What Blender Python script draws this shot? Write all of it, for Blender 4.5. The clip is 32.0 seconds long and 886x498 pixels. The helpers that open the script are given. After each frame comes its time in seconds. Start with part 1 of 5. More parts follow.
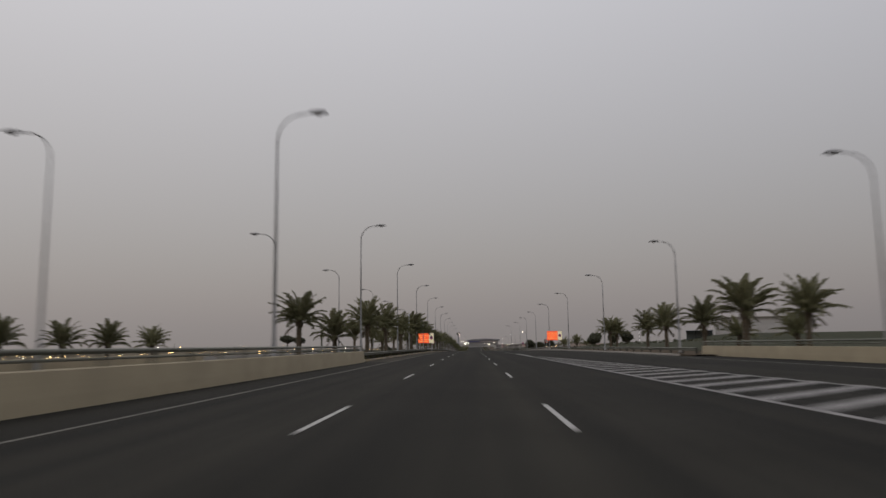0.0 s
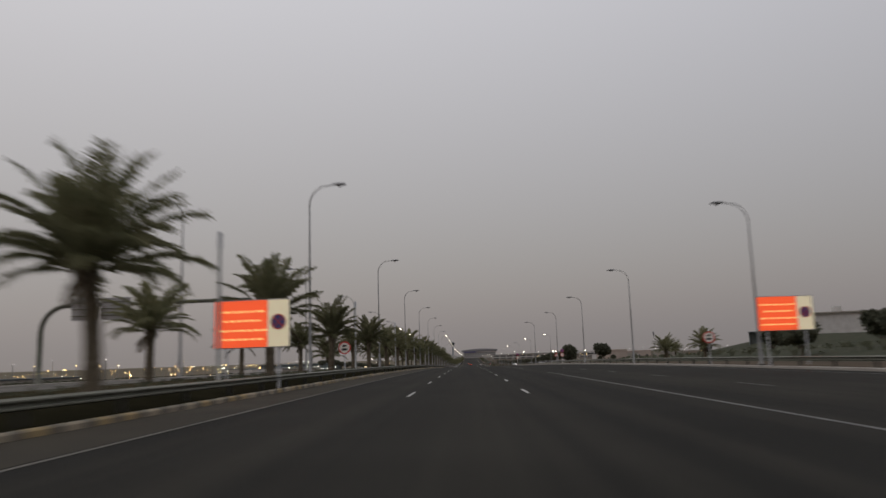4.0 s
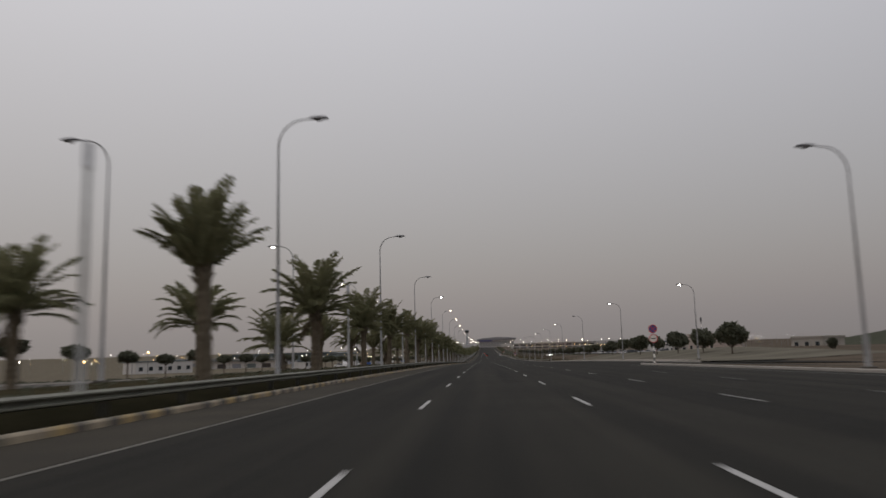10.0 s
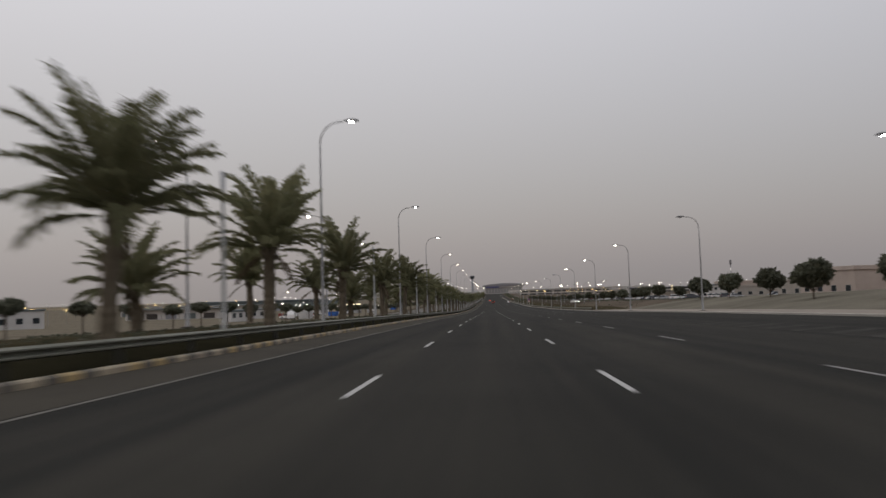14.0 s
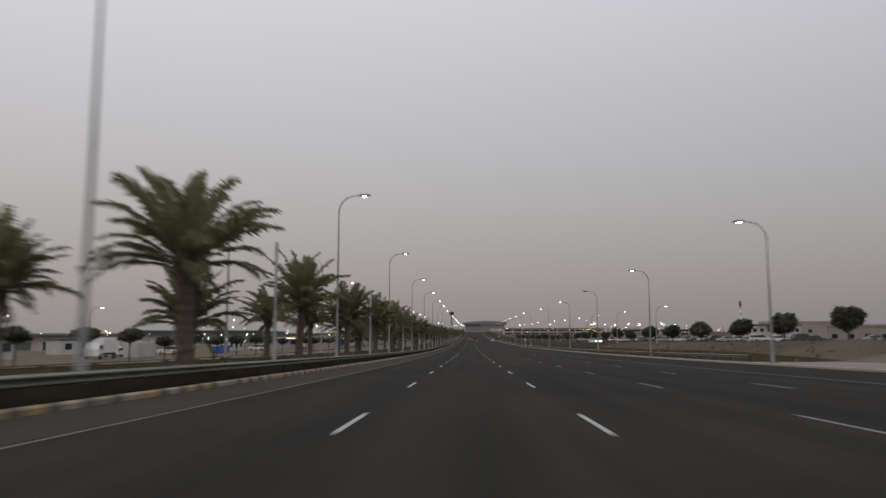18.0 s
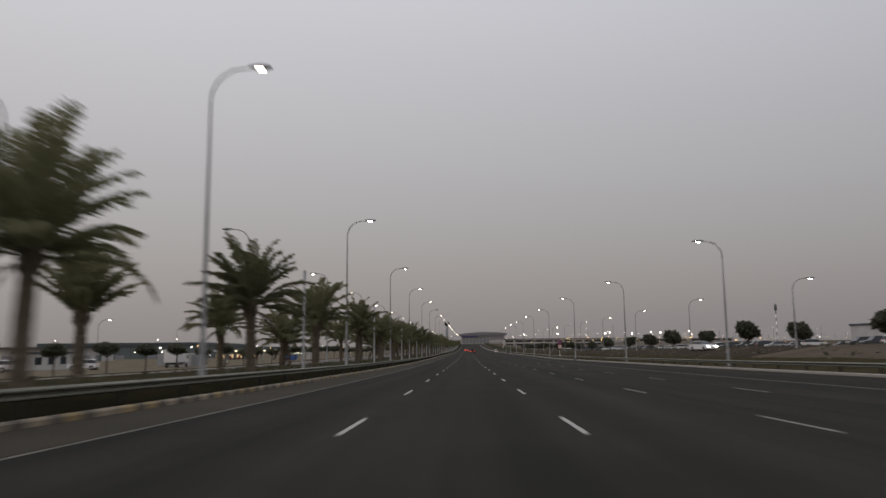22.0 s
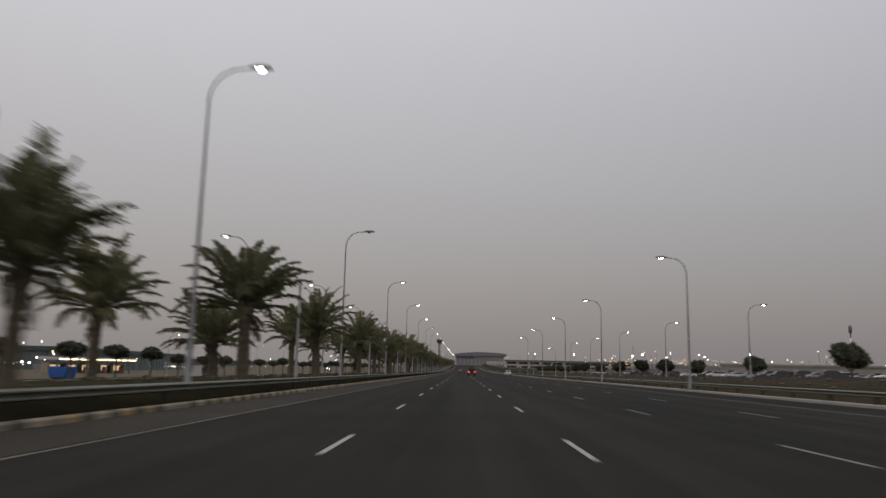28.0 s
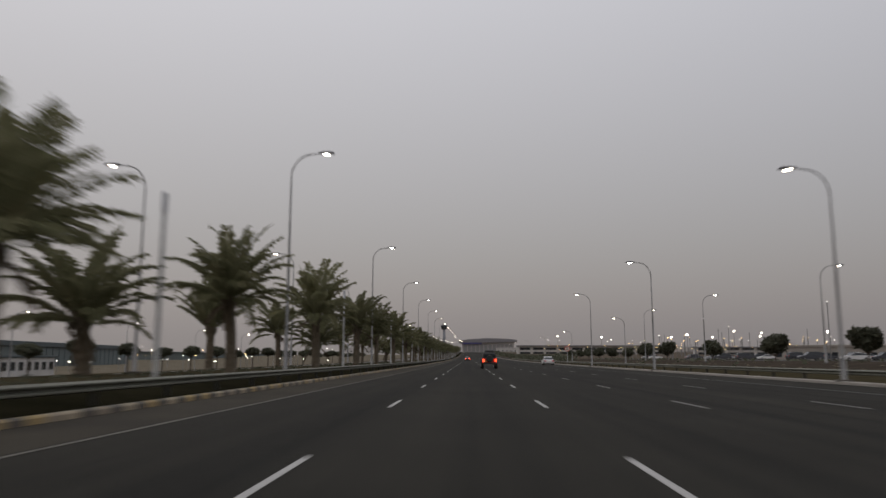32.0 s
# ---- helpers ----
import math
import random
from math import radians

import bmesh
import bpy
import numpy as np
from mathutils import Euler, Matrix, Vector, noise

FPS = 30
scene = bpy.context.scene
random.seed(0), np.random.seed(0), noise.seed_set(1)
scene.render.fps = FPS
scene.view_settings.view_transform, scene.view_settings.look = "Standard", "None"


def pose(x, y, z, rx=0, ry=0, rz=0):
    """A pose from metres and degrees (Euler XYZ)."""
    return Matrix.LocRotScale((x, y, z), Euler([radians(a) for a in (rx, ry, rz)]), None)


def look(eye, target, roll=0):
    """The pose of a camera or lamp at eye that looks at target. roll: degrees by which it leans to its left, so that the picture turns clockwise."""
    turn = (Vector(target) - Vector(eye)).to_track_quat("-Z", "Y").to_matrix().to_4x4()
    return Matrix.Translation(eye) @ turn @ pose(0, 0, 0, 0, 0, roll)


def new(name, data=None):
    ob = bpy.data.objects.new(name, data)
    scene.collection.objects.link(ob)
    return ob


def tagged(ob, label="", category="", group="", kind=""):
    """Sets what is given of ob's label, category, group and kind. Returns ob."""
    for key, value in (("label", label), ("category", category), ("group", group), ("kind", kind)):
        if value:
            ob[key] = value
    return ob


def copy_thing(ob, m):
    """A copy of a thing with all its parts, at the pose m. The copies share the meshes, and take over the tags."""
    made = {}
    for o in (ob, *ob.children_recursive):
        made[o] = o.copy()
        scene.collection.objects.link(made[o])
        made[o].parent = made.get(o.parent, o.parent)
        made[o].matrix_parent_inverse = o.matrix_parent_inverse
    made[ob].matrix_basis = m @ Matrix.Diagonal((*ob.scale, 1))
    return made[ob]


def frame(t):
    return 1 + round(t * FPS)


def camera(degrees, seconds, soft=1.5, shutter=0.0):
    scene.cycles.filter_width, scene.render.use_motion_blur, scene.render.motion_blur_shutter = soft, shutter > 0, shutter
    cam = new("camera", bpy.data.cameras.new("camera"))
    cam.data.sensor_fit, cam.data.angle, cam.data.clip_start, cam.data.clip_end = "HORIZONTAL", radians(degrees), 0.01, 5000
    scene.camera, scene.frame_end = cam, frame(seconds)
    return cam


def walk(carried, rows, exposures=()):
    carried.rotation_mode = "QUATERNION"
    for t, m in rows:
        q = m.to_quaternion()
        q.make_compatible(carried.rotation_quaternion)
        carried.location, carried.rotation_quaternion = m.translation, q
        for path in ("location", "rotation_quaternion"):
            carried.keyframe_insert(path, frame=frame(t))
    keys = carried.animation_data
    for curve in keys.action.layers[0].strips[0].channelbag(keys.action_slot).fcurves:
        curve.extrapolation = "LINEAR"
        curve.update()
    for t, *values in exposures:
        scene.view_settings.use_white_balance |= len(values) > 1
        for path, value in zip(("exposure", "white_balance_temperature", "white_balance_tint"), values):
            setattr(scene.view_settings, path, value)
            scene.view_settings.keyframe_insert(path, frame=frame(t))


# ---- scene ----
cam = camera(62.4, 32.0, soft=1.5, shutter=0.75)
PATH = [
    (0, (0.520, -19.557, 1.272), (-0.224, 0.194, 3.932), -0.80),
    (0.5, (0.529, -3.490, 1.320), (-0.318, 16.271, 3.892), -0.63),
    (1, (0.493, 12.493, 1.364), (-0.516, 32.247, 3.926), -0.76),
    (1.5, (0.365, 28.398, 1.407), (-0.598, 48.200, 3.652), -1.05),
    (2, (0.170, 43.947, 1.446), (-0.757, 63.705, 4.014), -1.04),
    (2.5, (0.047, 59.346, 1.483), (-0.395, 79.243, 3.067), -1.91),
    (3, (0.009, 74.781, 1.514), (-0.345, 94.539, 4.201), -2.25),
    (3.5, (0.048, 89.832, 1.534), (-0.433, 109.544, 4.484), -2.20),
    (5.5, (-0.151, 148.175, 1.514), (-0.771, 167.858, 4.609), -0.80),
    (6, (-0.217, 161.413, 1.482), (-0.836, 181.082, 4.663), -1.10),
    (6.5, (-0.280, 174.310, 1.435), (-0.909, 194.040, 4.253), -0.57),
    (7, (-0.303, 186.809, 1.377), (-0.873, 206.527, 4.279), -0.93),
    (7.5, (-0.307, 198.859, 1.308), (-0.955, 218.560, 4.303), -0.44),
    (8, (-0.300, 210.676, 1.228), (-1.188, 230.407, 3.976), -0.35),
    (8.5, (-0.318, 221.872, 1.143), (-0.588, 241.623, 3.883), -0.25),
    (9, (-0.344, 232.846, 1.050), (-0.457, 252.619, 3.660), -0.14),
    (9.5, (-0.362, 243.995, 0.949), (-0.940, 263.789, 3.354), -0.96),
    (10, (-0.431, 255.476, 0.837), (-1.434, 275.211, 3.525), -1.54),
    (10.5, (-0.373, 266.710, 0.721), (-1.071, 286.436, 3.552), -0.95),
    (11, (-0.330, 277.946, 0.597), (-1.095, 297.670, 3.426), -0.93),
    (11.5, (-0.264, 289.008, 0.467), (-1.460, 308.742, 3.095), -0.10),
    (12, (-0.186, 300.256, 0.328), (-0.978, 319.972, 3.198), -1.16),
    (12.5, (-0.121, 311.657, 0.180), (-1.185, 331.424, 2.635), -1.17),
    (13, (-0.056, 323.169, 0.024), (-1.859, 343.066, 0.546), -0.98),
    (13.5, (0.021, 334.732, -0.140), (-1.416, 354.612, 1.114), -1.33),
    (14, (0.069, 346.386, -0.312), (-1.164, 366.278, 0.968), -1.67),
    (14.5, (0.047, 358.170, -0.493), (-1.072, 378.072, 0.736), -1.61),
    (16.5, (0.103, 405.611, -1.293), (-2.161, 425.449, -0.532), -0.64),
    (17, (0.082, 417.352, -1.507), (-1.241, 437.206, 0.114), -0.44),
    (17.5, (0.015, 429.641, -1.737), (-0.865, 449.493, 0.128), -0.21),
    (18, (-0.031, 441.896, -1.973), (-0.756, 461.701, 0.323), 0.00),
    (18.5, (-0.058, 453.837, -2.209), (-0.963, 473.689, -0.355), 0.41),
    (19, (-0.119, 465.896, -2.452), (-0.931, 485.676, 0.003), 0.01),
    (19.5, (-0.143, 477.736, -2.683), (-0.866, 497.546, -0.429), -0.28),
    (20, (-0.134, 489.523, -2.903), (-1.083, 509.298, -0.461), -0.71),
    (20.5, (-0.125, 501.520, -3.117), (-1.037, 521.316, -0.810), -0.26),
    (21, (-0.036, 513.158, -3.316), (-0.916, 532.918, -0.749), -0.69),
    (21.5, (0.022, 525.010, -3.509), (-0.737, 544.778, -0.964), -0.52),
    (22, (0.095, 536.664, -3.689), (-0.523, 556.421, -1.038), -0.55),
    (22.5, (0.207, 548.146, -3.857), (-0.341, 567.901, -1.179), -0.48),
    (23, (0.308, 559.434, -4.011), (-0.333, 579.222, -1.576), -0.58),
    (23.5, (0.453, 570.834, -4.156), (-0.280, 590.621, -1.734), -0.60),
    (24, (0.429, 582.108, -4.287), (-0.208, 601.879, -1.733), -0.43),
    (24.5, (0.251, 593.392, -4.409), (-0.400, 613.125, -1.611), 0.01),
    (26.5, (0.193, 635.758, -4.770), (-0.623, 655.473, -1.896), 0.47),
    (27, (0.134, 646.775, -4.841), (-0.550, 666.463, -1.784), 0.61),
    (27.5, (0.104, 657.994, -4.904), (-0.451, 677.681, -1.819), 0.62),
    (28, (0.036, 669.709, -4.960), (-0.524, 689.373, -1.742), 1.24),
    (28.5, (0.026, 681.077, -5.004), (-0.533, 700.779, -2.003), 0.43),
    (29, (0.046, 692.158, -5.037), (-0.623, 711.795, -1.696), 0.57),
    (29.5, (0.012, 703.108, -5.061), (-0.713, 722.814, -2.111), 0.60),
    (30, (-0.002, 714.346, -5.084), (-0.817, 734.044, -2.113), 0.39),
    (30.5, (-0.037, 725.251, -5.107), (-0.898, 744.985, -2.367), 0.44),
    (31, (-0.036, 736.372, -5.130), (-0.856, 756.103, -2.355), 0.36),
    (31.5, (-0.016, 747.259, -5.154), (-0.814, 766.975, -2.287), -0.16),
    (32, (0.026, 758.210, -5.178), (-0.662, 777.923, -2.264), 0.05),
]
walk(cam, [(t, look(eye, target, roll)) for t, eye, target, roll in PATH],
     exposures=((0.0, 0.14, 6500, 10), (6.0, 0.12, 6500, 10), (11.5, 0.20, 6500, 10), (13.0, 0.40, 6440, 10), (17.0, 0.42, 6440, 10), (19.0, 0.24, 6440, 10),
                (22.0, 0.20, 6440, 10), (27.0, 0.15, 6455, 10), (32.0, 0.17, 6470, 10)))

# ---- world and light ----
world = bpy.data.worlds.new("dusk_sky")
scene.world = world
world.use_nodes = True
wn, wl = world.node_tree.nodes, world.node_tree.links
wn.clear()
w_out = wn.new("ShaderNodeOutputWorld")
w_bg = wn.new("ShaderNodeBackground")
w_co = wn.new("ShaderNodeTexCoord")
w_sep = wn.new("ShaderNodeSeparateXYZ")
w_ramp = wn.new("ShaderNodeValToRGB")
w_sky = wn.new("ShaderNodeTexSky")
w_sky.sky_type = "NISHITA"
w_sky.sun_disc = False
w_sky.sun_elevation = radians(1.5)
w_sky.sun_rotation = radians(200)
w_sky.dust_density = 4.0
w_add = wn.new("ShaderNodeMix")
w_add.data_type = "RGBA"
w_add.blend_type = "ADD"
w_add.inputs[0].default_value = 0.03
for pos, col in ((0.0, (0.217, 0.201, 0.198)), (0.06, (0.290, 0.266, 0.261)), (0.14, (0.452, 0.410, 0.402)), (0.26, (0.675, 0.610, 0.600)),
                 (0.42, (0.875, 0.835, 0.858)), (0.7, (0.89, 0.88, 0.94)), (1.0, (0.85, 0.87, 0.95))):
    e = w_ramp.color_ramp.elements[0] if pos == 0.0 else w_ramp.color_ramp.elements[1] if pos == 1.0 else w_ramp.color_ramp.elements.new(pos)
    e.position, e.color = pos, (col[0] * 1.012, col[1], col[2] * 0.978, 1)
wl.new(w_co.outputs["Generated"], w_sep.inputs[0])
wl.new(w_sep.outputs["Z"], w_ramp.inputs[0])
wl.new(w_ramp.outputs[0], w_add.inputs[6])
wl.new(w_sky.outputs[0], w_add.inputs[7])
w_side = wn.new("ShaderNodeMapRange")
w_side.inputs[1].default_value, w_side.inputs[2].default_value = -0.6, 0.6
w_tint = wn.new("ShaderNodeMix")
w_tint.data_type = "RGBA"
w_tint.inputs[6].default_value, w_tint.inputs[7].default_value = (1.078, 1.062, 1.050, 1), (0.862, 0.862, 0.880, 1)
w_mul = wn.new("ShaderNodeMix")
w_mul.data_type, w_mul.blend_type = "RGBA", "MULTIPLY"
w_mul.inputs[0].default_value = 1.0
wl.new(w_sep.outputs["X"], w_side.inputs[0])
wl.new(w_side.outputs[0], w_tint.inputs[0])
wl.new(w_add.outputs[2], w_mul.inputs[6])
wl.new(w_tint.outputs[2], w_mul.inputs[7])
wl.new(w_mul.outputs[2], w_bg.inputs[0])
wl.new(w_bg.outputs[0], w_out.inputs[0])
w_bg.inputs[1].default_value = 1.0

sun = new("sun", bpy.data.lights.new("sun", "SUN"))
sun.data.energy, sun.data.angle, sun.data.color = 0.25, radians(40), (1.0, 0.93, 0.88)
sun.matrix_world = pose(0, 0, 100, 50, 0, 200)


# ---- materials ----
def mat(name, base, rough=0.8, metal=0.0, second=None, scale=8.0, fine=120.0, bump=0.2, emit=0.0, spec=0.5, spread=0.0):
    """A two-scale noise material: base and second colours mixed by broad stains and by fine grain."""
    m = bpy.data.materials.new(name)
    m.use_nodes = True
    n, l = m.node_tree.nodes, m.node_tree.links
    b = n["Principled BSDF"]
    b.inputs["Roughness"].default_value = rough
    b.inputs["Metallic"].default_value = metal
    b.inputs["Specular IOR Level"].default_value = spec
    if second is None:
        second = tuple(c * 0.72 for c in base)
    co = n.new("ShaderNodeTexCoord")
    big, small = n.new("ShaderNodeTexNoise"), n.new("ShaderNodeTexNoise")
    big.inputs["Scale"].default_value, small.inputs["Scale"].default_value = scale, fine
    big.inputs["Detail"].default_value = 6
    small.inputs["Detail"].default_value = 3
    l.new(co.outputs["Object"], big.inputs["Vector"])
    l.new(co.outputs["Object"], small.inputs["Vector"])
    add = n.new("ShaderNodeMath")
    add.operation = "MULTIPLY_ADD"
    add.inputs[1].default_value = 0.45
    l.new(small.outputs["Fac"], add.inputs[0])
    half = n.new("ShaderNodeMath")
    half.operation = "MULTIPLY"
    half.inputs[1].default_value = 0.75
    l.new(big.outputs["Fac"], half.inputs[0])
    l.new(half.outputs[0], add.inputs[2])
    ramp = n.new("ShaderNodeValToRGB")
    ramp.color_ramp.elements[0].position, ramp.color_ramp.elements[1].position = 0.38, 0.78
    ramp.color_ramp.elements[0].color, ramp.color_ramp.elements[1].color = (*base, 1), (*second, 1)
    l.new(add.outputs[0], ramp.inputs[0])
    col = ramp.outputs[0]
    if spread:
        info, hsv, mm = n.new("ShaderNodeObjectInfo"), n.new("ShaderNodeHueSaturation"), n.new("ShaderNodeMapRange")
        mm.inputs[3].default_value, mm.inputs[4].default_value = 1 - spread, 1 + spread
        l.new(info.outputs["Random"], mm.inputs[0])
        l.new(mm.outputs[0], hsv.inputs["Value"])
        l.new(col, hsv.inputs["Color"])
        col = hsv.outputs[0]
    l.new(col, b.inputs["Base Color"])
    if bump:
        bp = n.new("ShaderNodeBump")
        bp.inputs["Strength"].default_value = bump
        bp.inputs["Distance"].default_value = 0.02
        l.new(small.outputs["Fac"], bp.inputs["Height"])
        l.new(bp.outputs[0], b.inputs["Normal"])
    if emit:
        b.inputs["Emission Color"].default_value = (*base, 1)
        b.inputs["Emission Strength"].default_value = emit
    return m


def asphalt_mat():
    """Dark asphalt: fine stones, broad patches, and long streaks along the wheel tracks."""
    m = mat("asphalt", (0.0238, 0.0230, 0.0196), 0.95, second=(0.0160, 0.0155, 0.0132), scale=0.22, fine=70, bump=0.4, spec=0.08)
    n, l = m.node_tree.nodes, m.node_tree.links
    b = n["Principled BSDF"]
    base = b.inputs["Base Color"].links[0].from_socket
    co, mp = n.new("ShaderNodeTexCoord"), n.new("ShaderNodeMapping")
    mp.inputs["Scale"].default_value = (1.1, 0.012, 1.0)
    streak, ramp, mix = n.new("ShaderNodeTexNoise"), n.new("ShaderNodeValToRGB"), n.new("ShaderNodeMix")
    streak.inputs["Scale"].default_value, streak.inputs["Detail"].default_value = 1.0, 5
    ramp.color_ramp.elements[0].position, ramp.color_ramp.elements[1].position = 0.35, 0.68
    ramp.color_ramp.elements[0].color, ramp.color_ramp.elements[1].color = (0.72, 0.72, 0.72, 1), (1.35, 1.30, 1.22, 1)
    mix.data_type, mix.blend_type = "RGBA", "MULTIPLY"
    mix.inputs[0].default_value = 1.0
    l.new(co.outputs["Object"], mp.inputs[0])
    l.new(mp.outputs[0], streak.inputs["Vector"])
    l.new(streak.outputs["Fac"], ramp.inputs[0])
    l.new(base, mix.inputs[6])
    l.new(ramp.outputs[0], mix.inputs[7])
    l.new(mix.outputs[2], b.inputs["Base Color"])
    return m


M_ASPHALT = asphalt_mat()
M_SAND = mat("dry_ground", (0.118, 0.096, 0.074), 1.0, second=(0.070, 0.058, 0.045), scale=0.09, fine=3, bump=0.4, spec=0.0)
M_PALESAND = mat("pale_sand", (0.172, 0.148, 0.110), 1.0, second=(0.092, 0.080, 0.060), scale=0.25, fine=6, bump=0.4, spec=0.0)
M_GREYSAND = mat("grey_gravelly_sand", (0.165, 0.150, 0.118), 1.0, second=(0.095, 0.086, 0.068), scale=0.12, fine=5, bump=0.4, spec=0.0)
M_BROWN = mat("brown_sand", (0.070, 0.057, 0.044), 1.0, second=(0.036, 0.030, 0.024), scale=0.3, fine=6, bump=0.4, spec=0.0)
M_OPP = mat("dusty_asphalt", (0.115, 0.106, 0.092), 0.95, second=(0.075, 0.070, 0.062), scale=0.15, fine=40, spec=0.1)
M_GRASS = mat("dry_grass", (0.024, 0.031, 0.016), 0.95, second=(0.050, 0.048, 0.030), scale=0.25, fine=6, bump=0.5, spec=0.1)
# Dark soil made near-black: the shade below the rail is in its colour.
M_SOIL_DARK = mat("soil_with_rail_shade", (0.0115, 0.0112, 0.0066), 1.0, second=(0.021, 0.0185, 0.0110), scale=0.6, fine=8, bump=0.6, spec=0.0)
M_SOIL = mat("brown_soil", (0.028, 0.025, 0.014), 1.0, second=(0.056, 0.047, 0.029), scale=0.5, fine=8, bump=0.6, spec=0.0)
M_DUST = mat("dusty_shoulder", (0.049, 0.0425, 0.031), 0.95, second=(0.031, 0.0275, 0.0215), scale=0.5, fine=40, spec=0.1)
M_PAINT_DULL = mat("road_paint_dull", (0.235, 0.22, 0.21), 0.8, second=(0.10, 0.095, 0.09), scale=1.2, fine=30)
M_PAINT = mat("road_paint_white", (0.44, 0.43, 0.405), 0.7, second=(0.19, 0.185, 0.175), scale=2.5, fine=40)
M_PAINT_GHOST = mat("paint_nearly_worn_off", (0.055, 0.053, 0.047), 0.95, second=(0.022, 0.021, 0.018), scale=1.5, fine=25, spec=0.05)
M_PAINT_FAINT = mat("road_paint_faint", (0.125, 0.12, 0.115), 0.85, second=(0.035, 0.034, 0.032), scale=1.0, fine=30)
M_PAINT_OLD = mat("road_paint_worn", (0.129, 0.116, 0.092), 0.85, second=(0.044, 0.041, 0.034), scale=2.0, fine=30)
M_KERB_W = mat("kerb_white", (0.36, 0.30, 0.205), 0.85, second=(0.22, 0.185, 0.13), scale=3, fine=30, spread=0.15)
M_KERB_T = mat("kerb_tan", (0.27, 0.225, 0.165), 0.85, second=(0.17, 0.14, 0.10), scale=3, fine=30, spread=0.15)
M_KERB_Y = mat("kerb_yellow", (0.37, 0.265, 0.11), 0.85, second=(0.22, 0.165, 0.085), scale=3, fine=30, spread=0.15)
M_KERB_K = mat("kerb_dark", (0.055, 0.050, 0.042), 0.85, second=(0.095, 0.082, 0.065), scale=3, fine=30, spread=0.2)
# Near-black steel, far darker than the beams, so posts hardly show.
M_STEEL_DARK = mat("dark_steel_post", (0.026, 0.026, 0.022), 0.8, 0.1, second=(0.016, 0.016, 0.014), scale=3, fine=30, bump=0.05)
M_STEEL = mat("galvanised_steel", (0.150, 0.150, 0.115), 0.7, 0.15, second=(0.085, 0.085, 0.066), scale=3, fine=30, bump=0.05)
M_POLE = mat("lamp_pole_grey", (0.23, 0.228, 0.222), 0.6, 0.1, second=(0.17, 0.168, 0.163), scale=2, fine=30, bump=0.05)
M_HEAD = mat("lamp_head_grey", (0.16, 0.16, 0.165), 0.5, 0.2, second=(0.11, 0.11, 0.11), scale=5, fine=40, bump=0.02)
M_GLASS_OFF = mat("lamp_glass_dark", (0.30, 0.30, 0.31), 0.2, second=(0.25, 0.25, 0.25), bump=0)
M_LIT = mat("lamp_glass_lit", (1.0, 0.86, 0.66), 0.3, second=(1.0, 0.86, 0.66), bump=0, emit=14)
M_TRUNK = mat("palm_trunk", (0.145, 0.118, 0.080), 0.95, second=(0.080, 0.064, 0.043), scale=4, fine=25, bump=0.8)
M_FROND = mat("palm_frond", (0.122, 0.130, 0.068), 0.85, second=(0.195, 0.184, 0.106), scale=1.5, fine=20, bump=0.1, spread=0.25, spec=0.15)
M_FROND_DRY = mat("palm_frond_dry", (0.11, 0.085, 0.055), 0.9, second=(0.10, 0.075, 0.045), scale=1.5, fine=20, bump=0.1)
M_LEAF = mat("tree_leaf", (0.060, 0.068, 0.044), 0.8, second=(0.105, 0.105, 0.070), scale=2.0, fine=15, bump=0.1, spread=0.2, spec=0.3)
M_CONC = mat("painted_concrete_beige", (0.375, 0.318, 0.212), 0.9, second=(0.29, 0.245, 0.165), scale=0.8, fine=20)
M_PINK = mat("pinkish_plaster", (0.43, 0.36, 0.31), 0.9, second=(0.34, 0.285, 0.245), scale=0.3, fine=8)
M_WALL_W = mat("wall_white", (0.55, 0.54, 0.52), 0.9, second=(0.42, 0.40, 0.38), scale=0.3, fine=8)
M_DARK = mat("dark_opening", (0.03, 0.03, 0.032), 0.4, second=(0.02, 0.02, 0.02), bump=0)


M_RED = mat("jeep_red_paint", (0.52, 0.04, 0.022), 0.35, second=(0.32, 0.028, 0.018), scale=3, fine=60, bump=0.02)
M_BLACK = mat("black_plastic", (0.022, 0.022, 0.024), 0.6, second=(0.035, 0.035, 0.035), scale=6, fine=60, bump=0.05)
M_RUBBER = mat("tyre_rubber", (0.025, 0.025, 0.025), 0.85, second=(0.04, 0.038, 0.036), scale=8, fine=60)
M_CHROME = mat("wheel_rim_metal", (0.45, 0.45, 0.46), 0.3, 0.9, second=(0.35, 0.35, 0.36), bump=0.02)
M_CARGLASS = mat("car_glass_dark", (0.03, 0.035, 0.04), 0.08, second=(0.02, 0.024, 0.028), bump=0)
M_CARWHITE = mat("car_white_paint", (0.70, 0.70, 0.69), 0.35, second=(0.62, 0.61, 0.60), scale=2, fine=40, bump=0.02)
M_CARSILVER = mat("car_silver_paint", (0.38, 0.39, 0.40), 0.35, 0.4, second=(0.32, 0.33, 0.34), scale=2, fine=40, bump=0.02)
M_CARDARK = mat("car_dark_paint", (0.05, 0.055, 0.065), 0.35, second=(0.04, 0.042, 0.05), scale=2, fine=40, bump=0.02)
M_TAIL = mat("tail_light_red", (1.0, 0.06, 0.02), 0.3, second=(1.0, 0.06, 0.02), bump=0, emit=4)
M_HEADL = mat("headlight_white", (1.0, 0.93, 0.80), 0.3, second=(1.0, 0.93, 0.80), bump=0, emit=25)
M_PLATE = mat("number_plate", (0.60, 0.50, 0.16), 0.5, second=(0.55, 0.45, 0.14), bump=0.02)
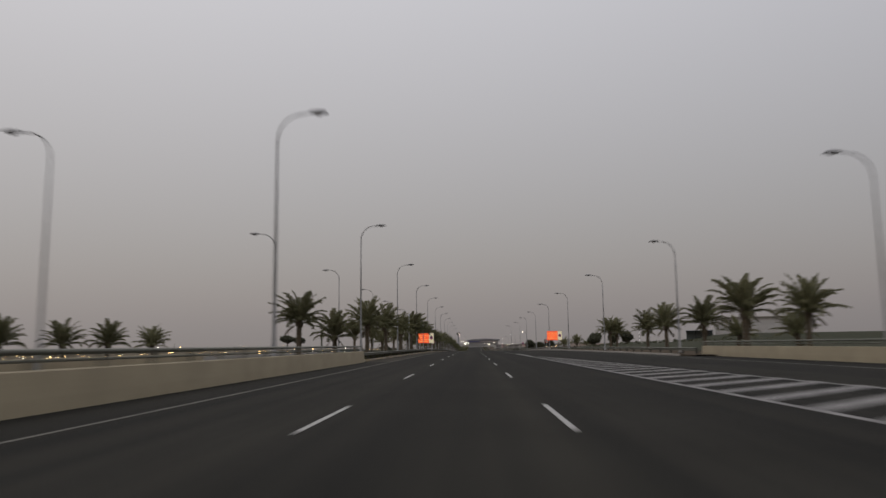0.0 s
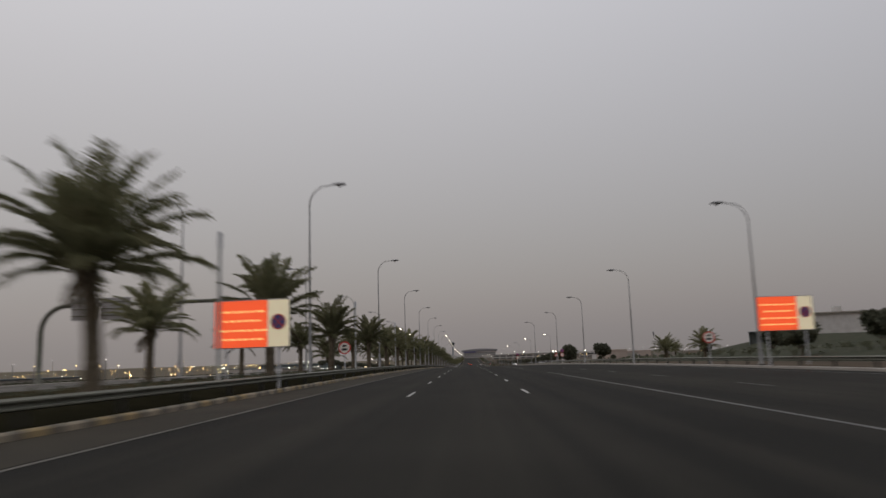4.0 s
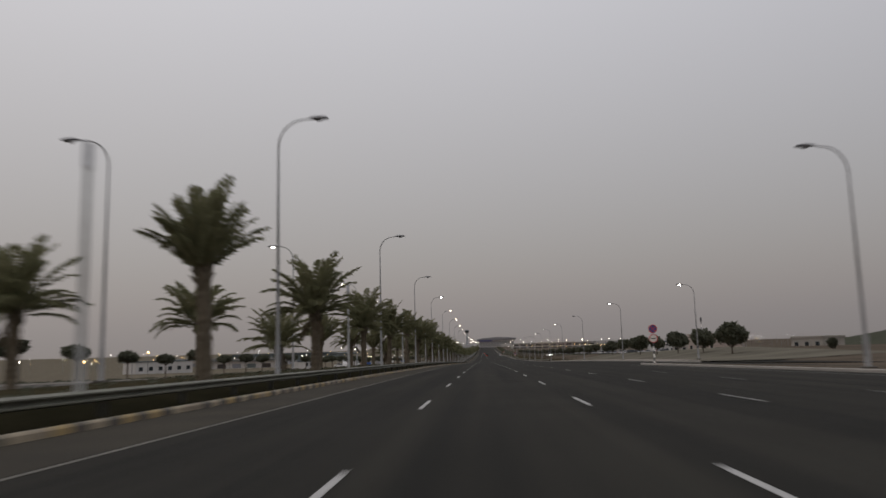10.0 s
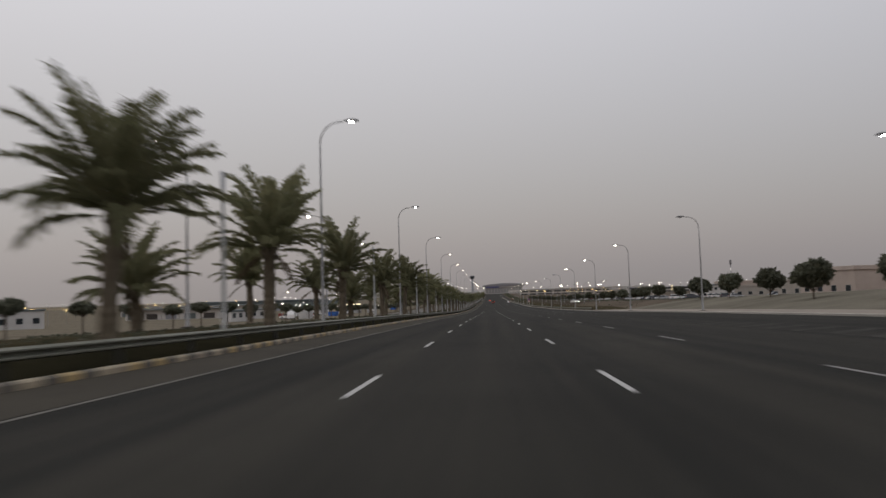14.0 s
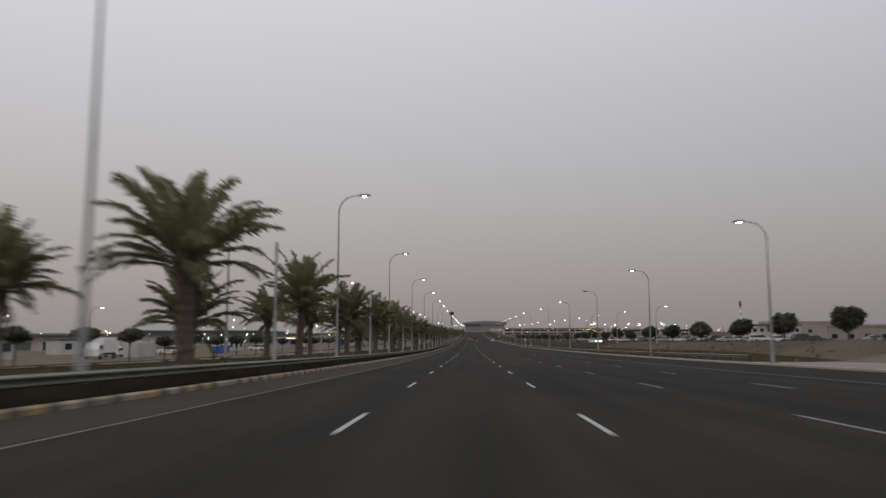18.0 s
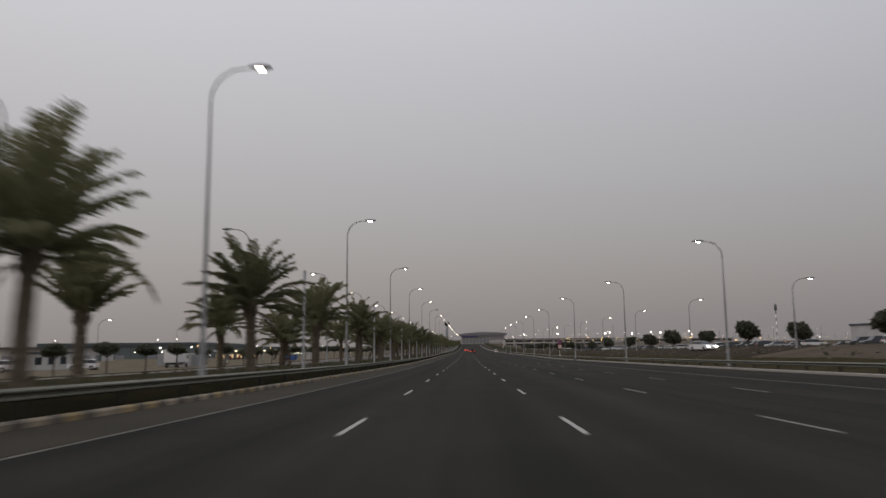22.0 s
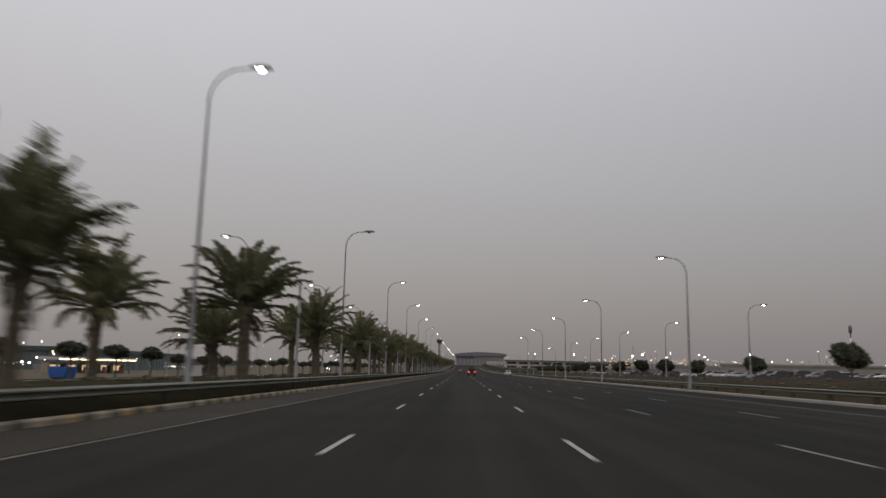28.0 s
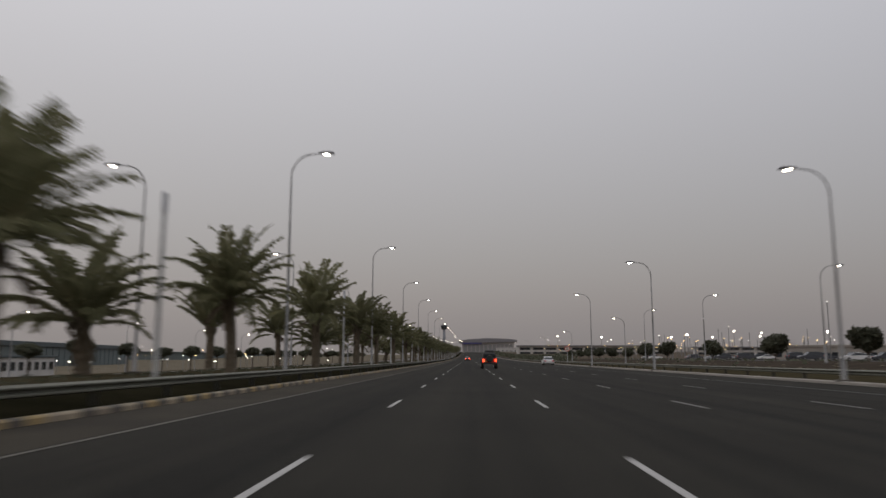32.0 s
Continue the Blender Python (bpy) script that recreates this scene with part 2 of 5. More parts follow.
# Mild emission is added to the board faces to lift their brightness.
M_ORANGE = mat("sign_orange_red_glow", (1.0, 0.115, 0.032), 0.45, second=(0.95, 0.10, 0.028), scale=3, fine=40, bump=0.02, emit=0.55)
M_CREAM = mat("sign_cream_glow", (0.80, 0.70, 0.48), 0.45, second=(0.72, 0.62, 0.42), scale=3, fine=40, bump=0.02, emit=0.35)
M_SIGNTEXT = mat("sign_text_yellow_glow", (0.95, 0.52, 0.18), 0.45, second=(0.90, 0.48, 0.16), bump=0.0, emit=0.7)
M_SIGNRED = mat("sign_red", (0.60, 0.04, 0.03), 0.4, second=(0.52, 0.035, 0.03), bump=0.0)
M_SIGNBLUE = mat("sign_blue", (0.07, 0.075, 0.24), 0.4, second=(0.06, 0.065, 0.21), bump=0.0)
M_SIGNWHITE = mat("sign_white", (0.78, 0.74, 0.66), 0.4, second=(0.70, 0.66, 0.60), bump=0.0)
M_SIGNBACK = mat("sign_back_aluminium", (0.30, 0.30, 0.30), 0.5, 0.4, second=(0.24, 0.24, 0.24), bump=0.03)
M_POST_W = mat("post_white_paint", (0.30, 0.30, 0.285), 0.6, second=(0.22, 0.22, 0.205), scale=3, fine=30, bump=0.05)
M_ROOF = mat("metal_roof_dark", (0.075, 0.095, 0.10), 0.6, 0.2, second=(0.06, 0.075, 0.08), scale=0.1, fine=2, bump=0.05)
M_CLAD = mat("grey_green_cladding", (0.12, 0.15, 0.15), 0.7, second=(0.10, 0.12, 0.12), scale=0.1, fine=3, bump=0.1)
# Roof and cladding of the terminal paled: distance haze put into the colours.
M_HAZE_ROOF = mat("hazed_metal_roof", (0.21, 0.205, 0.215), 0.7, second=(0.18, 0.175, 0.185), scale=0.05, fine=1, bump=0.05)
M_TERM = mat("hazed_terminal_cladding", (0.27, 0.265, 0.275), 0.6, second=(0.18, 0.20, 0.23), scale=0.05, fine=1, bump=0.05)
M_BLUE = mat("blue_tarpaulin", (0.03, 0.12, 0.42), 0.7, second=(0.025, 0.10, 0.34), scale=1.5, fine=20)
M_REDOX = mat("red_oxide_tank", (0.28, 0.06, 0.045), 0.7, second=(0.20, 0.05, 0.04), scale=1.5, fine=20)
M_SHOPLIT = mat("lit_fascia", (1.0, 0.80, 0.45), 0.4, second=(1.0, 0.80, 0.45), bump=0, emit=3.0)
M_AMBER = mat("far_lamp_amber", (1.0, 0.62, 0.22), 0.4, second=(1.0, 0.62, 0.22), bump=0, emit=10)
M_WHITEFAR = mat("far_lamp_white", (1.0, 0.90, 0.74), 0.4, second=(1.0, 0.90, 0.74), bump=0, emit=13)
M_BARK = mat("tree_bark", (0.12, 0.095, 0.07), 0.95, second=(0.07, 0.055, 0.04), scale=5, fine=30, bump=0.6)
# Emission added for kiosk panes, in place of canopy light on the walls.
M_KIOSKLIT = mat("kiosk_canopy_glow", (1.0, 0.72, 0.40), 0.4, second=(0.85, 0.55, 0.30), scale=3, bump=0, emit=0.55)
M_APRON = mat("pale_worn_concrete", (0.25, 0.215, 0.175), 0.95, second=(0.165, 0.145, 0.12), scale=0.4, fine=25, spec=0.1)
M_LOT = mat("worn_car_park", (0.075, 0.069, 0.062), 0.95, second=(0.045, 0.042, 0.039), scale=0.15, fine=10, spec=0.1)
M_CONCW = mat("pale_concrete", (0.36, 0.33, 0.29), 0.9, second=(0.27, 0.25, 0.22), scale=0.5, fine=15)
for m_ in (M_AMBER, M_WHITEFAR, M_SHOPLIT, M_TAIL):
    m_.cycles.emission_sampling = "NONE"


def let_light_through(m, share):
    """Leaves pass some light: a translucent share of the same colour."""
    n, l = m.node_tree.nodes, m.node_tree.links
    b, out = n["Principled BSDF"], n["Material Output"]
    tr, mix = n.new("ShaderNodeBsdfTranslucent"), n.new("ShaderNodeMixShader")
    l.new(b.inputs["Base Color"].links[0].from_socket, tr.inputs["Color"])
    mix.inputs[0].default_value = share
    l.new(b.outputs[0], mix.inputs[1])
    l.new(tr.outputs[0], mix.inputs[2])
    l.new(mix.outputs[0], out.inputs["Surface"])


let_light_through(M_FROND, 0.42)
let_light_through(M_FROND_DRY, 0.3)
let_light_through(M_LEAF, 0.35)


# ---- the road's grade: per cent of slope at stations along y ----
GRADE_Y = (-60, 60, 140, 220, 300, 380, 460, 540, 620, 700, 800, 950, 1150, 1500, 1750, 6000)
GRADE = (0.333, 0.234, -0.126, -0.799, -1.267, -1.682, -2.032, -1.482, -0.805, -0.2, -0.24, 0.05, 0.6, 1.9, 0.2, 0.0)


def slope(y):
    """Rise per metre of the ground at y."""
    if y <= GRADE_Y[0]:
        return GRADE[0] / 100
    for ya, yb, a, b in zip(GRADE_Y, GRADE_Y[1:], GRADE, GRADE[1:]):
        if y <= yb:
            return (a + (b - a) * (y - ya) / (yb - ya)) / 100
    return 0.0


def rise(y):
    """Height of the ground's long profile at y."""
    if y <= GRADE_Y[0]:
        return (y - GRADE_Y[0]) * GRADE[0] / 100
    z = 0.0
    for ya, yb, a, b in zip(GRADE_Y, GRADE_Y[1:], GRADE, GRADE[1:]):
        u, w = min(y, yb) - ya, yb - ya
        z += (a * u + (b - a) * u * u / (2 * w)) / 100
        if y <= yb:
            break
    return z


# ---- mesh helpers ----
def empty(name, m=None):
    ob = new(name)
    ob.empty_display_size = 0.3
    if m is not None:
        ob.matrix_basis = m
    return ob


def part(name, bm, material, parent=None, label=""):
    me = bpy.data.meshes.new(name)
    bm.to_mesh(me)
    bm.free()
    for p in (material if isinstance(material, (list, tuple)) else [material]):
        me.materials.append(p)
    ob = new(name, me)
    if parent is not None:
        ob.parent = parent
    if label:
        tagged(ob, label)
    return ob


def box(bm, x0, x1, y0, y1, z0, z1, mi=0, m=None):
    v = [bm.verts.new((x, y, z)) for x in (x0, x1) for y in (y0, y1) for z in (z0, z1)]
    if m is not None:
        for q in v:
            q.co = m @ q.co
    for f in ((0, 1, 3, 2), (4, 6, 7, 5), (0, 4, 5, 1), (2, 3, 7, 6), (0, 2, 6, 4), (1, 5, 7, 3)):
        bm.faces.new([v[i] for i in f]).material_index = mi
    return v


def bevelled(bm, w=0.02, seg=2):
    bmesh.ops.bevel(bm, geom=bm.edges[:], offset=w, segments=seg, profile=0.6, affect="EDGES", clamp_overlap=True)
    return bm


def tube(bm, pts, radii, sides=8, mi=0, cap=True):
    rings = []
    for i, p in enumerate(pts):
        p = Vector(p)
        d = (Vector(pts[min(i + 1, len(pts) - 1)]) - Vector(pts[max(i - 1, 0)])).normalized()
        u = d.cross(Vector((0, 1, 0)) if abs(d.y) < 0.9 else Vector((1, 0, 0))).normalized()
        w = d.cross(u)
        r = radii[i] if isinstance(radii, (list, tuple)) else radii
        rings.append([bm.verts.new(p + u * (r * math.cos(a)) + w * (r * math.sin(a))) for a in [2 * math.pi * k / sides for k in range(sides)]])
    for a, b in zip(rings, rings[1:]):
        for k in range(sides):
            f = bm.faces.new((a[k], a[(k + 1) % sides], b[(k + 1) % sides], b[k]))
            f.smooth, f.material_index = True, mi
    if cap:
        bm.faces.new(rings[0]).material_index = mi
        bm.faces.new(rings[-1]).material_index = mi
    return rings


def extrude_profile(bm, prof, y0, y1, mi=0, closed=True):
    """A profile of (x, z) drawn out along y."""
    a = [bm.verts.new((x, y0, z)) for x, z in prof]
    b = [bm.verts.new((x, y1, z)) for x, z in prof]
    n = len(prof)
    for k in range(n if closed else n - 1):
        bm.faces.new((a[k], a[(k + 1) % n], b[(k + 1) % n], b[k])).material_index = mi
    if closed:
        bm.faces.new(a[::-1]).material_index = mi
        bm.faces.new(b).material_index = mi



def lerp_line(pts, y):
    """The x of a line of (y, x) corners at y."""
    for (ya, xa), (yb, xb) in zip(pts, pts[1:]):
        if y <= yb:
            return xa + (xb - xa) * max(0.0, (y - ya)) / (yb - ya)
    return pts[-1][1]


Y0, Y1 = -140.0, 1760.0     # the road's ends
LANE = 1.875
X_LE, X_KERB, X_RAIL, X_POST, X_FPOST = -5.42, -7.53, -8.2, -9.62, -17.7
PALM_NEAR, PALM_FAR = -10.1, -17.0
KERB_R = ((-140, 18.0), (225, 18.0), (280, 16.4), (326, 14.3), (332, 21.5), (430, 21.0), (470, 20.2), (620, 19.6), (680, 17.0), (1760, 16.6))

# ---- ground, roads, verges ----
bm = bmesh.new()
ys = [-900, -300, -150] + [20 * k for k in range(-6, 60)] + [40 * k for k in range(30, 60)] + [2600, 3200, 4600]
xs = [-3500, -1200, -500, -380, -300, -260, -220, -185, -150, -125, -105, -90, -75, -60, -52, -44, -40, 23, 26, 29, 32, 35, 38, 42, 48, 55, 65, 75, 87, 100, 118, 135, 152, 168, 200, 230, 260, 310, 370, 440, 500, 620, 1200, 3500]


def land(x, y):
    """Height of the ground: level, with a grassy bank to the right of the slip road."""
    z = -0.10
    if x < -44:
        z -= min(1.0, (-44 - x) / 16) * min(2.4, 0.0042 * max(0.0, y - 620))
        z -= 4.2 * max(0.0, min(1.0, (-60 - x) / 60)) * max(0.0, min(1.0, (y + 40) / 60, (470 - y) / 110))
    if x < -78:
        z -= 1.6 * min(1.0, (-78 - x) / 20) * max(0.0, min(1.0, (y - 640) / 40, (790 - y) / 40))
    if x > 23:
        foot = lerp_line(((0, 29.0), (490, 29.0), (525, 24.0)), y)
        z += max(0.0, min(1.0, (x - foot) / 13)) * lerp_line(((0, 0.0), (330, 0.0), (385, 1.9), (640, 1.9), (720, 1.5), (790, 0.95), (860, 0.85), (1100, 0.6)), y)
    if x > 26:
        bank = max(0.0, 1 - abs(y - 190) / 190)
        z += min(1.0, (x - 26) / 14) * 1.0 * min(1.0, bank * 1.6)
        z += 0.7 * max(0.0, min(1.0, (x - 34) / 22)) * max(0.0, min(1.0, (y - 60) / 50, (250 - y) / 60))
        z += 9.5 * max(0.0, min(1.0, (x - 118) / 50)) * max(0.0, min(1.0, (y - 340) / 110, (610 - y) / 60))
    lot = 44 < x < 130 and 540 < y < 1100
    return z + (0.12 * noise.noise(Vector((x * 0.02, y * 0.02, 0.3))) if abs(x) > 44 and not lot else 0)


grid = [[bm.verts.new((x, y, land(x, y))) for x in xs] for y in ys]
for a, b in zip(grid, grid[1:]):
    for k in range(len(xs) - 1):
        f = bm.faces.new((a[k], a[k + 1], b[k + 1], b[k]))
        yc, xc = (a[k].co.y + b[k].co.y) / 2, (a[k].co.x + a[k + 1].co.x) / 2
        wob = noise.noise(Vector((xc * 0.011, yc * 0.011, 2.0)))
        xw, yw = xc + 40 * wob * min(1.0, max(0.0, xc - 60) / 40), yc + 60 * wob * min(1.0, abs(xc) / 60)
        if xc < -44:
            f.material_index = 3 if yw < 340 else 2
        else:
            f.material_index = 1 if (26 < xw < 120 and 30 < yw < 300) or (100 < xw < 500 and 330 < yw < 620) else 0
        f.smooth = True
tagged(part("ground", bm, [M_SAND, M_GRASS, M_PALESAND, M_BROWN]), "flat dry sandy plain with a grassy bank", "ground", kind="structure")


def strip(bm, left, right, y0, y1, z, step=20.0, thick=0.3, mi=0):
    """A flat strip between two lines of (y, x) corners, with a thickness."""
    ys = sorted({y0, y1, *[y0 + step * k for k in range(1, int((y1 - y0) / step))], *[y for y, _ in (*left, *right) if y0 < y < y1]})
    top = [(bm.verts.new((lerp_line(left, y), y, z)), bm.verts.new((lerp_line(right, y), y, z))) for y in ys]
    low = [(bm.verts.new((lerp_line(left, y), y, z - thick)), bm.verts.new((lerp_line(right, y), y, z - thick))) for y in ys]
    for (a, b), (c, d), (e, f), (g, h) in zip(top, top[1:], low, low[1:]):
        for q in ((a, b, d, c), (b, f, h, d), (e, a, c, g)):
            bm.faces.new(q).material_index = mi
    return bm


def level(x):
    return ((Y0, x), (Y1, x))


tagged(part("road", strip(bmesh.new(), level(X_KERB - 0.1), level(22.0), Y0, Y1, 0.0), M_ASPHALT), "dark grey worn asphalt of a wide highway carriageway", "road", kind="structure")
tagged(part("road", strip(bmesh.new(), level(-37.0), level(-19.2), Y0, Y1, 0.0), M_OPP), "dusty pale asphalt carriageway of the opposite direction beyond the median", "road", kind="structure")
tagged(part("road", strip(bmesh.new(), level(X_KERB), level(X_LE - 0.10), 34.4, Y1, 0.004, thick=0.003), M_DUST), "dusty brown inner shoulder of the asphalt", "road", kind="structure")
SIDE = ((180, 62.0), (240, 46.0), (290, 33.0), (326, 24.0), (380, 18.0))
tagged(part("road", strip(bmesh.new(), SIDE, tuple((y, x + 8.0) for y, x in SIDE), 180, 380, 0.006, 6.0, 0.35), M_ASPHALT), "asphalt slip road that joins the highway from the side", "road", kind="structure")

# median verge, one soil sheet between the kerbs, humped along its middle
bm = bmesh.new()
cols = [(-19.2, 0.12), (-18.4, 0.30), (-16.8, 0.42), (-13.5, 0.47), (-11.2, 0.45), (-9.8, 0.36), (-8.8, 0.18), (-8.3, 0.12), (X_KERB - 0.14, 0.11)]
rows_v = []
y = 34.0
while y <= Y1:
    rows_v.append([bm.verts.new((x, y, z + 0.03 * noise.noise(Vector((x * 0.8, y * 0.3, 0))))) for x, z in cols])
    y += 4.0
for a, b in zip(rows_v, rows_v[1:]):
    for k in range(len(cols) - 1):
        f = bm.faces.new((a[k], a[k + 1], b[k + 1], b[k]))
        # kerb-side columns carry the rail's shade as a darker soil colour
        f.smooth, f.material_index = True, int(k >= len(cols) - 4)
tagged(part("verge", bm, [M_SOIL, M_SOIL_DARK]), "dark soil and sparse dry grass of median, shade painted under rail", "verge", kind="structure")
tagged(part("verge", strip(bmesh.new(), level(-41.0), level(-37.2), 34, Y1, 0.10), M_SOIL), "planted soil strip beside the opposite carriageway", "verge", kind="structure")
bm = bmesh.new()
strip(bm, tuple((y, x + 0.14) for y, x in KERB_R[:4]), ((-140, 26.5), (240, 26.5), (326, 15.5)), 40, 326, 0.12)
tagged(part("verge", bm, M_SAND), "brown sandy verge behind the outer kerb and rail", "verge", kind="structure")
bm = bmesh.new()
rows_v = []
for k in range(0, 129):
    y = 332.0 + 6.0 * k
    xk = lerp_line(KERB_R[4:], y) + 0.14
    row = [bm.verts.new((xk, y, 0.12)), bm.verts.new((max(xk + 0.6, 22.6), y, 0.12))]
    for x in (24.0, 26.5, 29.0, 32.0, 35.0, 38.0, 42.0, 48.0):
        bump = 0.10 * noise.noise(Vector((x * 0.35, y * 0.12, 4.0)))
        row.append(bm.verts.new((x, y, max(0.11, land(x, y) + 0.12 + bump) if x < 48 else land(x, y) - 0.1)))
    rows_v.append(row)
for a, b in zip(rows_v, rows_v[1:]):
    for k in range(len(a) - 1):
        f = bm.faces.new((a[k], a[k + 1], b[k + 1], b[k]))
        # darker soil colour nearest the kerb and rail beyond y 495
        f.smooth, f.material_index = True, 2 if k < 4 and a[k].co.y > 495 else 1 if a[k].co.y > 610 else 3 if a[k].co.y < 500 else 0
tagged(part("verge", bm, [M_SAND, M_BROWN, M_SOIL, M_GREYSAND]), "pale sandy verge behind the outer kerb", "verge", kind="structure")

tagged(part("road", strip(bmesh.new(), ((345, 21.7), (430, 21.2), (452, 21.1), (497, 20.4)), ((345, 26), (380, 28.5), (497, 28.5)), 345, 497, 0.145, 5.0, 0.2), M_APRON), "pale worn concrete of a side entrance", "road", kind="structure")
tagged(part("verge", strip(bmesh.new(), tuple((y, x + 0.16) for y, x in KERB_R[4:]), tuple((y, x + 0.62) for y, x in KERB_R[4:]), 497.1, 1400, 0.135, 10.0, 0.2), M_APRON), "pale concrete edging behind the outer kerb", "verge", kind="structure")

bm = bmesh.new()
rows_v = [[bm.verts.new((x, 585.0 + 10.0 * k, land(x, 585.0 + 10.0 * k) + 0.03)) for x in (48.5, 60.0, 80.0, 104.0)] for k in range(49)]
for a, b in zip(rows_v, rows_v[1:]):
    for k in range(3):
        bm.faces.new((a[k], a[k + 1], b[k + 1], b[k]))
tagged(part("pavement", bm, M_LOT), "worn grey surface of a car park beyond the verge", "car park", kind="structure")

# ---- painted lines ----
def painted(name, bm, material, label):
    return tagged(part(name, bm, material), label, "road marking", "painted road markings", kind="structure")


def dash_line(x, y0, y1, first, step, length, width=0.095, paint=M_PAINT):
    root = painted("lane_line", bmesh.new(), paint, "broken white painted lane line on the asphalt")
    one = None
    y = first
    while y < y1:
        if y >= y0:
            if one is None:
                bm = bmesh.new()
                box(bm, -width / 2, width / 2, 0, length, 0.0015, 0.006)
                ob = part("dash", bm, paint, root)
                one = ob.data
            else:
                ob = new("dash", one)
                ob.parent = root
            ob.location = (x, y, 0)
        y += step
    return root


for x in (-LANE, LANE):
    dash_line(x, -140, 112, -104.6, 15.85, 4.2)
    dash_line(x, 112, 1200, 128, 12.0, 3.0)
dash_line(3 * LANE, 262, 1200, 272, 12.0, 3.0, paint=M_PAINT_DULL)
painted("edge_line", strip(bmesh.new(), ((72, 5.55), (186, 5.6)), ((72, 5.67), (186, 5.72)), 72, 186, 0.005, thick=0.004), M_PAINT_FAINT, "faint worn white line along the ramp lane")
dash_line(3 * LANE + 0.03, 186, 262, 187, 3.0, 1.4, 0.12, M_PAINT_FAINT)
dash_line(5 * LANE, 68, 300, 80, 12.0, 3.0, paint=M_PAINT_FAINT)
dash_line(5 * LANE, 440, 1000, 440, 12.0, 3.0, paint=M_PAINT_DULL)
painted("edge_line", strip(bmesh.new(), level(X_LE - 0.05), level(X_LE + 0.05), Y0, Y1, 0.005, thick=0.004), M_PAINT_OLD, "worn yellowish solid edge line along the inner shoulder")
for run in (((-140, 16.6), (240, 16.4), (300, 14.2), (326, 13.4)), ((440, 13.4), (1760, 13.4))):
    painted("edge_line", strip(bmesh.new(), run, tuple((y, x + 0.14) for y, x in run), run[0][0], run[-1][0], 0.005, thick=0.004), M_PAINT_FAINT, "worn white solid edge line along the outer shoulder")
# hatched gores where ramps join the highway
def gore(left, right, y0, y1, pitch, width, paint):
    bm = bmesh.new()
    strip(bm, left, tuple((y, x + 0.18) for y, x in left), y0, y1, 0.005, 8.0, 0.004)
    strip(bm, tuple((y, x - 0.18) for y, x in right), right, y0, y1, 0.005, 8.0, 0.004)
    y = y0 + 2.0
    while y < y1 - 8:
        xa, xb = lerp_line(left, y), lerp_line(right, y)
        if xb - xa > 0.6:
            run = (xb - xa) * 0.9
            n = max(1, int((xb - xa) / 1.5))
            for k in range(n):
                ua, ub = k / n, (k + 1) / n
                bm.faces.new([bm.verts.new((xa + 0.1 + (xb - xa - 0.2) * u, y + run * u + w, 0.006)) for u, w in ((ua, 0), (ub, 0), (ub, width), (ua, width))])
        y += pitch
    painted("hatched_gore", bm, paint, "worn white diagonal hatching in a painted gore on asphalt")


gore(((-60, 6.25), (68, 5.8)), ((-60, 13.6), (0, 10.1), (30, 8.3), (47, 6.9), (68, 5.95)), -60, 50, 2.3, 0.8, M_PAINT_DULL)
dash_line(6.05, 50, 72, 50.5, 1.9, 1.1, 0.36, M_PAINT)
gore(((334, 11.4), (382, 10.3), (427, 9.5)), ((334, 16.4), (387, 12.5), (427, 9.72)), 334, 427, 2.6, 0.7, M_PAINT_GHOST)

# ---- outer kerbs (long, pale) ----
bm = bmesh.new()


def kerb_run(bm, line, y0, y1, side, step=6.0):
    """A run of kerb along a line of (y, x) corners: face towards -side."""
    ys, y = [], y0
    while y < y1:
        ys.append(y)
        y += step
    ys.append(y1)
    prof = ((0.0, -0.1), (0.0, 0.12), (0.03, 0.15), (0.15, 0.15), (0.15, -0.1))
    rings = [[bm.verts.new((lerp_line(line, y) + side * dx, y, z)) for dx, z in prof] for y in ys]
    for a, b in zip(rings, rings[1:]):
        for k in range(len(prof) - 1):
            bm.faces.new((a[k], a[k + 1], b[k + 1], b[k]))
    bm.faces.new(rings[0])
    bm.faces.new(rings[-1])


kerb_run(bm, KERB_R[:4], 44, 326, 1)
kerb_run(bm, KERB_R[4:], 332, 1500, 1)
tagged(part("kerb", bm, M_CONCW), "pale concrete kerb along the outer edge", "kerb", kind="structure")
bm = bmesh.new()
kerb_run(bm, level(-19.2), 34, 1500, -0.01)
kerb_run(bm, level(-37.0), 34, 1500, -1)
tagged(part("kerb", bm, M_CONCW), "pale concrete kerbs of the opposite carriageway", "kerb", kind="structure")

